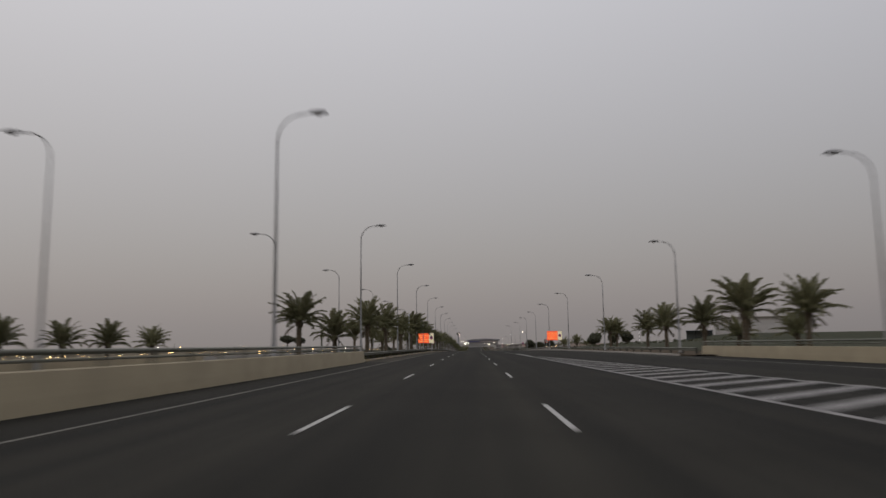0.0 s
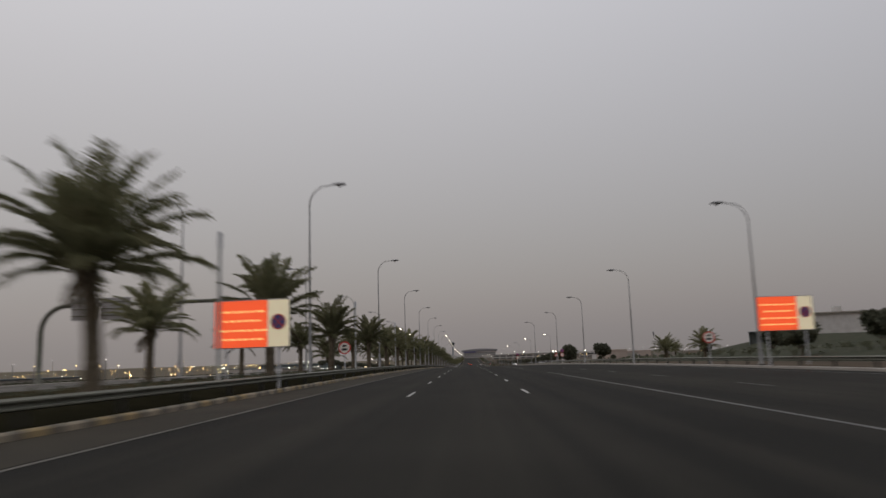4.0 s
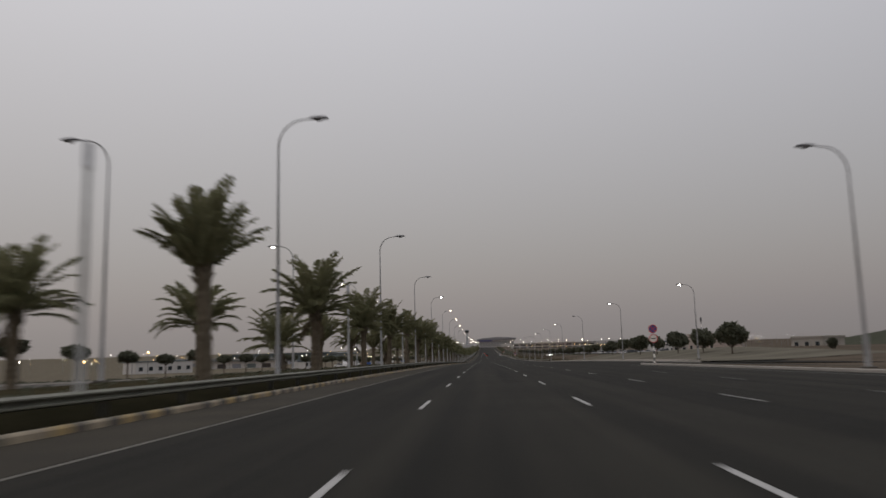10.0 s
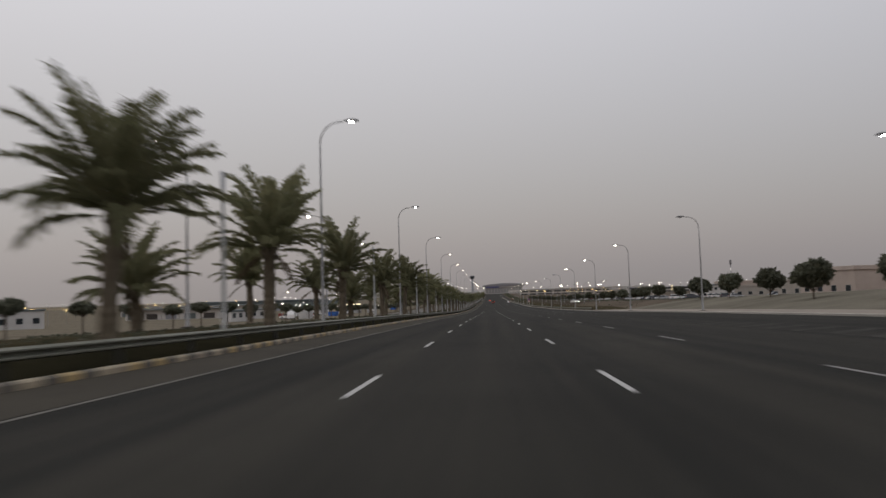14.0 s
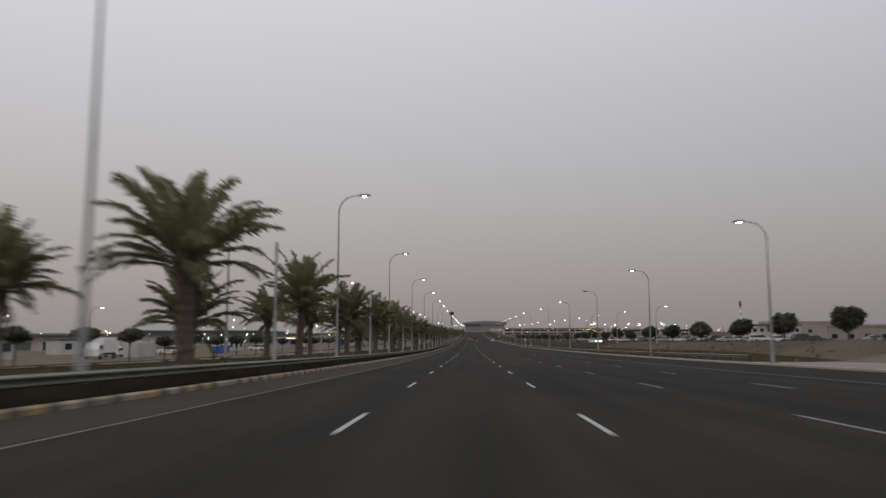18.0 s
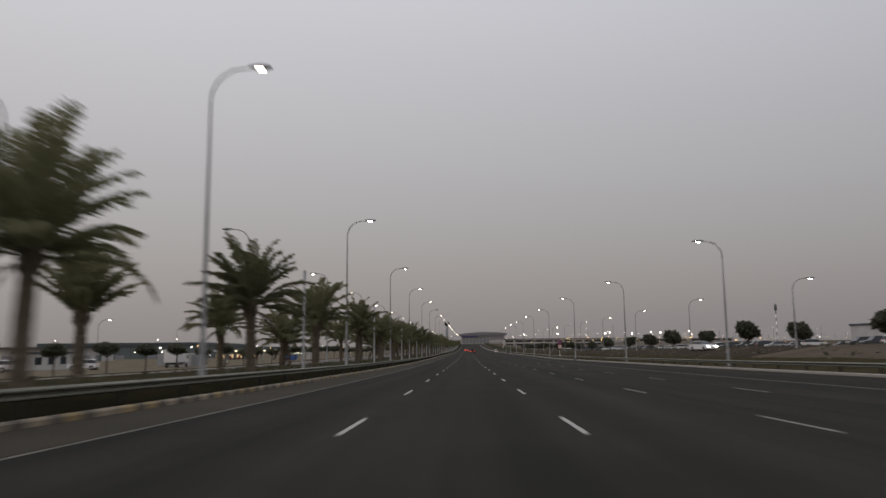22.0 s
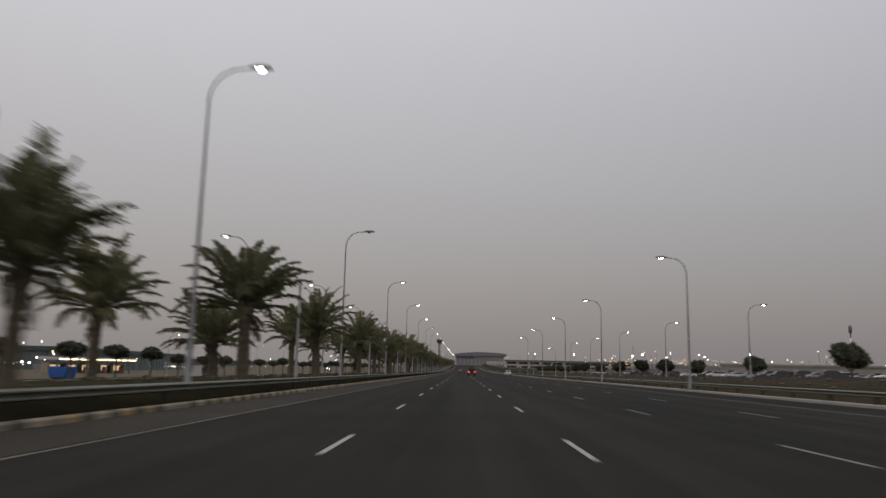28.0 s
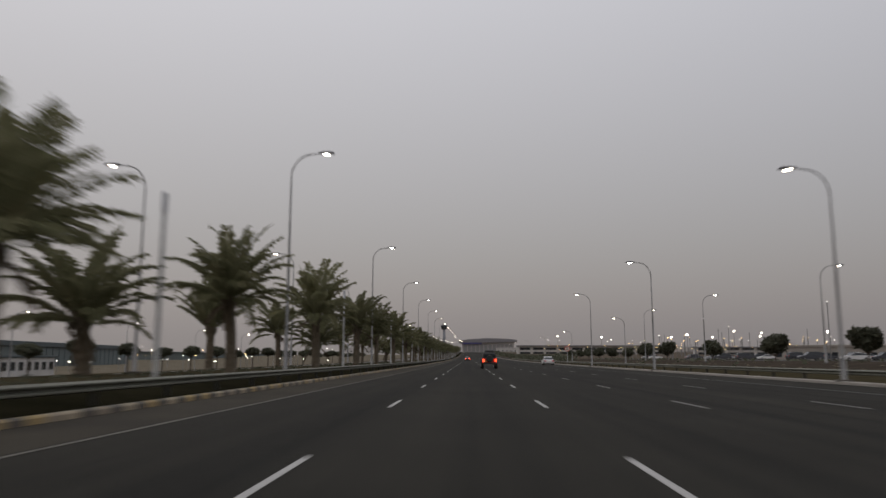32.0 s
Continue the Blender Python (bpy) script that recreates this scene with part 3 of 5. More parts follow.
# ---- bridge parapets ----
def parapet(x, side, y0, y1):
    root = empty("parapet", pose(x, 0, 0))
    bm = bmesh.new()
    extrude_profile(bm, [(side * dx, z) for dx, z in ((0, -0.3), (0.02, 0.3), (0.06, 0.78), (0.08, 0.80), (0.30, 0.80), (0.32, 0.78), (0.32, -0.3))], y0, y1)
    part("wall", bm, M_CONC, root, "smooth beige painted concrete")
    bm = bmesh.new()
    tube(bm, [(side * 0.19, y0, 1.14), (side * 0.19, y1, 1.14)], 0.055, 8)
    part("top_rail", bm, M_STEEL, root)
    bm = bmesh.new()
    tube(bm, [(side * 0.19, y0, 0.97), (side * 0.19, y1, 0.97)], 0.03, 8)
    part("lower_rail", bm, M_STEEL, root)
    n = int((y1 - y0) / 2.5)
    one = None
    for k in range(n + 1):
        if one is None:
            bm = bmesh.new()
            box(bm, -0.04, 0.04, -0.05, 0.05, 0.80, 1.12)
            ob = part("rail_post", bevelled(bm, 0.008), M_STEEL, root)
            one = ob.data
        else:
            ob = new("rail_post", one)
            ob.parent = root
        ob.location = (side * 0.19, y0 + (y1 - y0) * k / n, 0)
    tagged(root, "beige concrete bridge parapet with a grey metal top rail", "parapet", "bridge parapets")


parapet(-7.35, -1, -110, 34.2)
parapet(20.0, 1, -110, 44.0)
parapet(-19.6, 1, -110, 34.2)


# ---- guard rails ----
def guard_rail(line, y0, y1, side, label):
    """Posts every 4 m and overlapping steel beams; the beam faces -side."""
    root = empty("guard_rail", pose(0, 0, 0))
    wave = ((0.0, 0.335), (-0.02, 0.345), (-0.11, 0.372), (-0.11, 0.400), (-0.015, 0.448), (-0.015, 0.470), (-0.11, 0.512), (-0.11, 0.540), (-0.02, 0.575), (0.0, 0.585))
    bm = bmesh.new()
    prof = [(side * dx, z) for dx, z in wave] + [(side * (dx + 0.012), z) for dx, z in wave[::-1]]
    extrude_profile(bm, prof, 0, 4.12)
    beam = part("beam", bm, M_STEEL, root)
    bm = bmesh.new()
    box(bm, side * 0.02, side * 0.14, -0.06, 0.06, -0.1, 0.57)
    post = part("post", bevelled(bm, 0.012, 1), M_STEEL_DARK, root)
    n = int((y1 - y0) / 4)
    for k in range(n):
        y = y0 + 4 * k
        xa, xb = lerp_line(line, y), lerp_line(line, y + 4)
        a, b = (beam, post) if k == 0 else (new("beam", beam.data), new("post", post.data))
        for o in (a, b):
            o.parent = root
            o.location = (xa + (0.004 if k % 2 and o is a else 0), y, 0.08)
        a.rotation_euler = (0, 0, math.atan2(xa - xb, 4.0))
    tagged(root, label, "guard rail", "steel guard rails")


guard_rail(level(X_RAIL), 34.4, 1234, -1, "galvanised steel guard rail on posts along the median kerb")
guard_rail(((44, 19.6), (225, 18.9), (262, 18.0)), 44.4, 262, 1, "galvanised steel guard rail on posts along the outer kerb")
guard_rail(tuple((y, x + 0.7) for y, x in KERB_R[4:]), 498, 1060, 1, "galvanised steel guard rail on posts beside the sandy verge")

# ---- street lamps ----
H_LAMP = 12.1


def street_lamp(lit, side, height, reach=1.9):
    """A lamp at the origin with its arm towards +x (side 1) or -x (side -1)."""
    root = empty("street_lamp")
    bm = bmesh.new()
    box(bm, -0.28, 0.28, -0.28, 0.28, -0.1, 0.12)
    part("footing", bevelled(bm, 0.03), M_KERB_K, root)
    bm = bmesh.new()
    h = height - 1.35
    tube(bm, [(0, 0, 0.1), (0, 0, 1.5), (0, 0, 1.53), (0, 0, h * 0.55), (0, 0, h)], [0.115, 0.11, 0.088, 0.070, 0.048], 12)
    part("pole", bm, M_POLE, root)
    bm = bmesh.new()
    box(bm, side * 0.10, side * 0.135, -0.06, 0.06, 0.6, 1.1)
    part("access_door", bevelled(bm, 0.008, 1), M_HEAD, root)
    bm = bmesh.new()
    pts = [(0, 0, h - 0.05)] + [(side * 1.15 * (1 - math.cos(a)), 0, h + 1.28 * math.sin(a)) for a in [radians(8.5 * k) for k in range(11)]]
    pts.append((side * (reach - 0.35), 0, height - 0.02))
    tube(bm, pts, [0.046 - 0.0010 * k for k in range(len(pts))], 8)
    part("arm", bm, M_POLE, root)
    bm = bmesh.new()
    hx, segs, rings = side * reach, 14, []
    for u, wy, top, bot in ((-0.45, 0.05, 0.04, 0.04), (-0.30, 0.11, 0.08, 0.06), (-0.05, 0.17, 0.11, 0.07), (0.24, 0.16, 0.09, 0.07), (0.40, 0.10, 0.05, 0.06), (0.45, 0.04, 0.01, 0.04)):
        rings.append([bm.verts.new((hx + side * u, wy * math.cos(a), height + (top if math.sin(a) > 0 else bot) * math.sin(a))) for a in [2 * math.pi * j / segs for j in range(segs)]])
    for a, b in zip(rings, rings[1:]):
        for j in range(segs):
            bm.faces.new((a[j], a[(j + 1) % segs], b[(j + 1) % segs], b[j])).smooth = True
    bm.faces.new(rings[0])
    bm.faces.new(rings[-1])
    part("lamp_head", bm, M_HEAD, root)
    bm = bmesh.new()
    bmesh.ops.create_uvsphere(bm, u_segments=14, v_segments=8, radius=1.0)
    for v in bm.verts:
        v.co = Vector((hx + 0.18 * v.co.x, 0.12 * v.co.y, height - 0.07 + 0.08 * v.co.z))
    part("lens", bm, M_LIT if lit else M_GLASS_OFF, root, "glowing warm white lens" if lit else "dull unlit glass lens")
    tagged(root, ("lit" if lit else "unlit") + " tall grey steel street lamp with a curved arm", "street lamp", "street lamps along the highway")
    return root


LAMPS = {}


def put_lamp(x, y, z, side, lit, height=H_LAMP):
    key = (lit, side, height)
    if key not in LAMPS:
        LAMPS[key] = street_lamp(lit, side, height)
        LAMPS[key].matrix_basis = pose(x, y, z)
        return LAMPS[key]
    return copy_thing(LAMPS[key], pose(x, y, z))


LAMP_Y = [-21.0, 13.0, 47.4, 80.7, 115.6, 149.9, 185.6, 220.2, 254.9, 288.1, 321.8, 355.8, 388.5, 425.5, 459.8, 494.7, 529.0, 563.5, 595.9, 630.0,
          661.0, 695.7, 728.7, 763.7, 796.9, 831.4, 866.1, 899.2]
while LAMP_Y[-1] < 1640:
    LAMP_Y.append(LAMP_Y[-1] + 34)
for k, y in enumerate(LAMP_Y):
    i = k - 1            # lamp 1 is the first beyond the bridge
    put_lamp(X_POST if y > 34 else -8.3, y, 0.36 if y > 34 else 0.0, 1, int(i >= 11 and i != 21), H_LAMP - 0.16)
    put_lamp(X_FPOST if y > 34 else -19.0, y, 0.36 if y > 34 else 0.0, -1, int(i >= 9 and i != 17), 11.39)
    if y < 300:
        x = lerp_line(((15, 20.1), (47, 19.7), (83, 18.7), (117, 18.4), (260, 18.5), (290, 16.9)), y)
        put_lamp(x + (0.6 if y < 45 else 0), y + (4 if y < 45 else 2), 0.0 if y < 45 else 0.1, -1, 0, 10.5)
    elif 890 < y < 1260 and k % 2:
        put_lamp(28.0, y - 8.0, 0.1, -1, 1, 8.3)
    elif 350 < y < 890:
        x = lerp_line(((355, 28.3), (389, 24.3), (425, 22.5), (460, 21.4), (596, 20.75), (629, 20.1), (662, 17.8), (728, 17.3), (840, 17.2), (1700, 17.2)), y)
        put_lamp(x, y - (0.0 if y < 640 else 2.4 if y < 780 else 4.0), 0.1, -1, int(i not in (12, 16)), 10.1)
for k in range(15):
    y = 557.0 + 33.0 * k
    base = land(-60.6, y) + 0.1
    put_lamp(-60.6, y, base, 1, 1, round(7.95 - base, 1))
for k in range(10):
    y = 578.0 + 36.0 * k
    base = land(34.1, y) + 0.1
    put_lamp(34.1, y, base, 1, 1, round(lerp_line(((578, 8.5), (650, 9.2), (760, 9.7), (870, 10.4), (910, 10.6)), y) - base, 1))

# ---- white posts between the lamps ----
def white_post():
    root = empty("marker_post")
    bm = bmesh.new()
    box(bm, -0.16, 0.16, -0.16, 0.16, -0.1, 0.1)
    part("footing", bevelled(bm, 0.02, 1), M_KERB_K, root)
    bm = bmesh.new()
    tube(bm, [(0, 0, 0.1), (0, 0, 3.0), (0, 0, 5.95)], [0.085, 0.078, 0.07], 10)
    part("pole", bm, M_POST_W, root)
    bm = bmesh.new()
    tube(bm, [(0, 0, 5.40), (0, 0, 5.98), (0, 0, 6.04)], [0.098, 0.098, 0.04], 10)
    part("cap", bm, M_SIGNBACK, root, "grey sleeve and cap")
    return tagged(root, "slim white painted pole with a grey sleeve on the median", "pole", "white poles along the median")


wp = None
for a, b in zip(LAMP_Y[1:], LAMP_Y[2:]):
    y = (a + b) / 2 + 0.3
    if 95 < y < 1300:
        if wp is None:
            wp = white_post()
            wp.matrix_basis = pose(X_POST + 0.05, y, 0.34)
        else:
            copy_thing(wp, pose(X_POST + 0.05, y, 0.34))


# ---- date palms ----
def frond(bm, base, az, elev, length, droop, rng, pairs=44):
    """A feather leaf: a bowed stalk and two rows of narrow leaflets that hang along it."""
    n = 9
    pts, p, e = [], Vector(base), elev
    side_bow = rng.uniform(-0.25, 0.25)
    for k in range(n):
        pts.append(p.copy())
        s = length / (n - 1)
        p = p + Vector((math.cos(az) * math.cos(e), math.sin(az) * math.cos(e), math.sin(e))) * s
        e -= droop / (n - 1) * (0.15 + 1.75 * k / n)
        az += side_bow / (n - 1)
    sv = Vector((-math.sin(az), math.cos(az), 0))
    for k in range(n - 1):
        a, b = pts[k], pts[k + 1]
        w0, w1 = 0.040 * (1 - k / n) + 0.008, 0.040 * (1 - (k + 1) / n) + 0.008
        up = Vector((0, 0, 0.5 * w0))
        q = [bm.verts.new(c) for c in (a - sv * w0, a + up, a + sv * w0, b + sv * w1, b + up, b - sv * w1)]
        bm.faces.new((q[0], q[1], q[4], q[5]))
        bm.faces.new((q[1], q[2], q[3], q[4]))
    for j in range(pairs):
        u = 0.14 + 0.86 * (j / (pairs - 1)) ** 0.95
        k = min(int(u * (n - 1)), n - 2)
        q = pts[k].lerp(pts[k + 1], u * (n - 1) - k)
        d = (pts[k + 1] - pts[k]).normalized()
        up = sv.cross(d)
        if up.z < 0:
            up = -up
        ll = length * (0.050 + 0.125 * math.sin(math.pi * min(1.0, 0.10 + u * 0.78))) * rng.uniform(0.75, 1.15)
        for sgn in (-1, 1):
            w = (sv * sgn * rng.uniform(0.75, 1.0) + d * rng.uniform(0.35, 0.75) + up * rng.uniform(-0.05, 0.45)).normalized()
            tip = q + w * ll - Vector((0, 0, rng.uniform(0.15, 0.50) * ll))
            wd = d * 0.016
            bm.faces.new([bm.verts.new(c) for c in (q - wd, q + wd, q + w * ll * 0.55 + wd * 0.8, tip)])


def palm(seed, trunk_h, length, n_fronds, upright):
    rng = random.Random(seed)
    root = empty("date_palm")
    bm = bmesh.new()
    lean = (rng.uniform(-0.2, 0.2), rng.uniform(-0.2, 0.2))
    pts, rad = [], []
    k_n = int(trunk_h / 0.13)
    for k in range(k_n + 1):
        u = k / k_n
        pts.append((lean[0] * u * u, lean[1] * u * u, trunk_h * u - 0.1))
        rad.append((0.240 - 0.03 * u + (0.010 if k % 2 else 0.0) + rng.uniform(-0.010, 0.010)) * (1.22 if u < 0.06 else 1.0) * (1.18 if u > 0.8 else 1.0))
    tube(bm, pts, rad, 10)
    for f in bm.faces:
        f.smooth = False
    top = Vector((lean[0], lean[1], trunk_h - 0.15))
    for i in range(26):      # cut leaf bases under the crown
        az, zz = i * 2.39996, trunk_h - 0.2 - 0.75 * (i / 26)
        c = Vector((lean[0] + 0.21 * math.cos(az), lean[1] + 0.21 * math.sin(az), zz))
        tube(bm, [c, c + Vector((0.16 * math.cos(az), 0.16 * math.sin(az), 0.22))], [0.07, 0.04], 5)
    part("trunk", bm, M_TRUNK, root, "rough brown trunk with cut leaf bases")
    bm = bmesh.new()
    for i in range(n_fronds):
        u = (i + 0.5) / n_fronds
        az = i * 2.39996 + rng.uniform(-0.35, 0.35)
        elev = radians(86 - (46 if upright else 76) * u ** 0.82 + rng.uniform(-9, 9))
        ln = length * rng.uniform(0.80, 1.06) * (1.0 - 0.16 * u)
        frond(bm, top + Vector((math.cos(az) * 0.15, math.sin(az) * 0.15, -0.40 * u)), az, elev, ln, radians((rng.uniform(40, 78) + 30 * u) * (0.55 if upright else 1.0)), rng)
    crown = part("crown", bm, M_FROND, root, "feathery dull green crown of arching fronds")
    if not upright:
        bm = bmesh.new()
        for i in range(2):
            az = rng.uniform(0, 6.28)
            frond(bm, top + Vector((math.cos(az) * 0.2, math.sin(az) * 0.2, -0.45)), az, radians(rng.uniform(-50, -20)), length * rng.uniform(0.4, 0.6), radians(40), rng)
        part("dead_fronds", bm, M_FROND_DRY, root, "dry brown hanging fronds")
    zmax = max(v.co.z for v in crown.data.vertices)
    tagged(root, "date palm with a rough trunk and feathery dull green crown", "palm tree", "date palms")
    return root, zmax


PALMS = [palm(11, 3.6, 3.35, 40, False), palm(12, 3.3, 3.1, 36, False), palm(13, 4.2, 2.9, 34, True), palm(14, 2.1, 3.0, 36, False),
         palm(15, 3.8, 3.5, 42, False), palm(16, 3.0, 3.1, 34, True), palm(17, 3.5, 3.3, 38, False)]
FIRST_PALM = set()


def put_palm(x, y, z, kind, top, turn):
    src, zmax = PALMS[kind]
    s = top / zmax
    if kind not in FIRST_PALM:
        FIRST_PALM.add(kind)
        src.matrix_basis = pose(x, y, z, 0, 0, turn) @ Matrix.Scale(s, 4)
        return src
    ob = copy_thing(src, pose(x, y, z, 0, 0, turn))
    ob.scale = (s, s, s)
    return ob


rnd = random.Random(5)
NEAR = {56.5: 6.2, 72.5: 6.5, 90.5: 6.2, 107.2: 7.0, 124.7: 7.4, 142: 6.6, 160: 6.0, 179: 5.8, 194: 5.7, 211.7: 6.2, 229.4: 6.7, 245.5: 6.2, 262.3: 5.6,
        280.4: 7.5, 297.0: 7.1, 314.5: 6.8, 330.6: 7.0, 347.4: 7.2, 365.8: 7.6, 379.8: 7.8, 397.2: 7.5, 415: 6.8, 433.4: 7.5, 451: 6.4, 467.8: 7.6,
        485.7: 7.0, 502: 6.4, 519.7: 6.8, 537: 7.1, 553.6: 7.0, 571.6: 7.0, 587: 6.5, 605.3: 6.8, 622: 6.2, 637.5: 6.6, 653: 6.4, 668.4: 6.8, 685.8: 6.1,
        704: 7.1, 721.2: 6.8, 740.9: 6.6, 755.1: 6.6, 773: 6.6, 790: 7.0, 806.6: 7.6}
FAR = {54.5: 7.0, 74: 6.2, 91: 5.4, 107.5: 5.6, 125: 5.2, 143.5: 5.8, 161: 5.4, 178.5: 5.6, 195.4: 5.3, 213: 6.6, 230.5: 6.2, 247.4: 5.7, 264: 5.5, 281: 5.9, 298: 6.2,
       315: 6.0, 331: 6.6, 349: 6.1, 366: 6.4, 380.5: 5.8, 397.8: 6.8, 417.5: 6.6, 434: 6.4, 452: 6.5, 468: 6.3, 486: 6.8, 502.8: 6.3, 520.3: 7.0, 537.2: 7.2,
       554.7: 6.7, 569: 6.8, 587: 6.4, 604: 6.5, 621: 6.7, 638: 6.5, 655: 6.4, 670: 6.8, 686.5: 7.2, 704: 7.4, 721: 6.9, 742: 7.4, 755.4: 6.2, 773: 7.0, 790: 7.2, 806: 6.6}
y = 823.5
while y < 1500:
    NEAR[y + rnd.uniform(-1, 1)], FAR[y + rnd.uniform(-1, 1)] = rnd.uniform(6.2, 7.6), rnd.uniform(5.8, 7.0)
    y += 17.0
UPRIGHT = {280.4, 347.4}
FAR_KIND = {349: 1, 366: 5, 380.5: 3}
for i, (y, top) in enumerate(sorted(NEAR.items())):
    kind = 2 if y in UPRIGHT else (0, 4, 6, 1, 4, 0, 6)[i % 7]
    put_palm(PALM_NEAR + rnd.uniform(-0.25, 0.25), y, 0.38, kind, top * 1.03 - 0.38, rnd.uniform(0, 360))
for i, (y, top) in enumerate(sorted(FAR.items())):
    off, turn = rnd.uniform(-0.3, 0.3), rnd.uniform(0, 360)
    put_palm(PALM_FAR + off, y, 0.38, FAR_KIND.get(y, (1, 3, 5, 6, 3, 1, 0)[i % 7]), top - 0.38, turn)
# palms on the grassy bank beside the ramp and low ones beyond the opposite parapet
for x, y, top, kind in ((28, 97, 6.5, 6), (31.0, 144, 7.4, 1), (32.6, 145, 7.0, 6), (27.8, 85, 6.8, 0), (30, 75, 7.2, 6), (28.8, 57.5, 8.3, 1), (31.5, 49.5, 7.5, 4), (34, 74.5, 4.9, 3), (36, 62, 5.0, 3), (30, 217, 4.4, 3), (32.5, 207, 4.8, 3), (44, 262, 4.2, 3)):
    put_palm(x, y, land(x, y), kind, top - land(x, y), rnd.uniform(0, 360))
for x, y, top in ((-49.5, 80, 5.7), (-48, 91, 5.3), (-53.5, 76, 5.7), (-52.5, 61, 5.6)):
    put_palm(x, y, -0.1, 3, top, rnd.uniform(0, 360))


# ---- round clipped trees and shrubs ----
def round_tree(seed, trunk_h, rx, rz, n=900, leaf=0.20, trunk_r=0.11):
    rng = random.Random(seed)
    root = empty("clipped_tree")
    bm = bmesh.new()
    tube(bm, [(0, 0, -0.1), (0.03, 0.02, trunk_h * 0.5), (0, 0, trunk_h + 0.3)], [trunk_r * 1.3, trunk_r, trunk_r * 0.8], 8)
    for i in range(5):
        a = i * 1.257 + rng.uniform(-0.3, 0.3)
        tube(bm, [(0, 0, trunk_h - 0.1), (0.35 * rx * math.cos(a), 0.35 * rx * math.sin(a), trunk_h + 0.35 * rz), (0.7 * rx * math.cos(a), 0.7 * rx * math.sin(a), trunk_h + rz * 0.9)], [trunk_r * 0.6, trunk_r * 0.4, trunk_r * 0.15], 5)
    part("trunk", bm, M_BARK, root)
    bm = bmesh.new()
    lobes = [(0.0, 0.0, 0.0, 0.86), (0.0, 0.0, 0.0, 0.86)]
    for i in range(4):
        a = i * 1.571 + rng.uniform(-0.5, 0.5)
        lobes.append((0.42 * rx * math.cos(a), 0.42 * rx * math.sin(a), rz * rng.uniform(-0.30, 0.36), rng.uniform(0.46, 0.62)))
    for i in range(n):
        v = Vector((rng.gauss(0, 1), rng.gauss(0, 1), rng.gauss(0, 1))).normalized()
        lump = 0.80 + 0.34 * noise.noise(v * 1.9 + Vector((seed * 3.1, 0, 0))) + 0.14 * noise.noise(v * 5.0) + rng.uniform(-0.22, 0.06)
        lobe = lobes[i % len(lobes)]
        c = Vector((lobe[0] + v.x * rx * lump * lobe[3], lobe[1] + v.y * rx * lump * lobe[3], trunk_h + lobe[2] + rz * (1 + v.z * lump * lobe[3])))
        s = leaf * rng.uniform(0.6, 1.4)
        a = Vector((rng.gauss(0, 1), rng.gauss(0, 1), rng.gauss(0, 1))).normalized()
        t1 = a.cross(v).normalized()
        t2 = (a * 0.5 + v * 0.5).normalized()
        bm.faces.new([bm.verts.new(c + q) for q in (-t1 * s * 0.5, t2 * s * 0.9, t1 * s * 0.5, -t2 * s * 0.6)])
    part("crown", bm, M_LEAF, root, "dense dark green clipped crown with gaps")
    return tagged(root, "small round clipped tree with dense dark green leaves", "tree", "clipped round trees")


TREES = [round_tree(3, 0.9, 2.45, 2.0, 3000, 0.36), round_tree(4, 1.0, 2.2, 1.75, 2600, 0.36), round_tree(5, 1.9, 1.4, 0.78, 1300, 0.28, 0.09), round_tree(6, 0.35, 2.15, 2.4, 3800, 0.36, 0.14)]
FIRST_TREE = set()


def put_tree(x, y, z, kind, s=1.0):
    m = pose(x, y, z, 0, 0, rnd.uniform(0, 360))
    if kind not in FIRST_TREE:
        FIRST_TREE.add(kind)
        TREES[kind].matrix_basis = m @ Matrix.Scale(s, 4)
        return TREES[kind]
    ob = copy_thing(TREES[kind], m)
    ob.scale = (s, s, s)
    return ob


for y in (366, 381, 397, 414, 431, 453, 471, 488, 505, 521, 536, 553, 572, 588, 607, 625, 642, 660, 680, 699, 720, 747, 770, 795, 813, 833, 853, 876, 903, 922, 940, 958, 976, 994, 1012, 1030):
    x = lerp_line(((366, 36.0), (431, 36.5), (453, 40.0), (700, 40.0), (1030, 38.0)), y)
    big = 0.98 if y < 500 else 0.82
    put_tree(x + rnd.uniform(-0.5, 0.5), y + rnd.uniform(-0.8, 0.8), land(x, y) + 0.05, rnd.choice((0, 0, 1, 0)), big * rnd.uniform(0.78, 1.06))
for k in range(-25, 49):     # a planted row about every ten metres beyond the opposite carriageway
    y = lerp_line(((-25, 303.0), (-21, 344.0), (0, 555.0), (9, 646.0), (20, 752.0), (29, 842.0), (49, 1040.0)), k)
    put_tree(-39.2 + rnd.uniform(-0.3, 0.3), y + rnd.uniform(-0.5, 0.5), 0.08, 2, rnd.uniform(0.88, 1.15))
for x, y, kind, s in ((-39.0, 137.0, 2, 1.2), (-39.0, 148.0, 2, 1.15), (23.75, 277.9, 3, 1.0), (31.5, 278, 1, 1.0), (33.5, 180, 0, 0.88), (42.1, 181, 0, 0.84), (45, 215, 3, 0.9), (52, 228, 3, 0.8), (42, 236, 3, 0.5), (45, 335, 3, 0.45), (54, 344, 3, 0.4), (44, 352, 3, 0.35)):
    put_tree(x, y, land(x, y) - 0.03, kind, s)


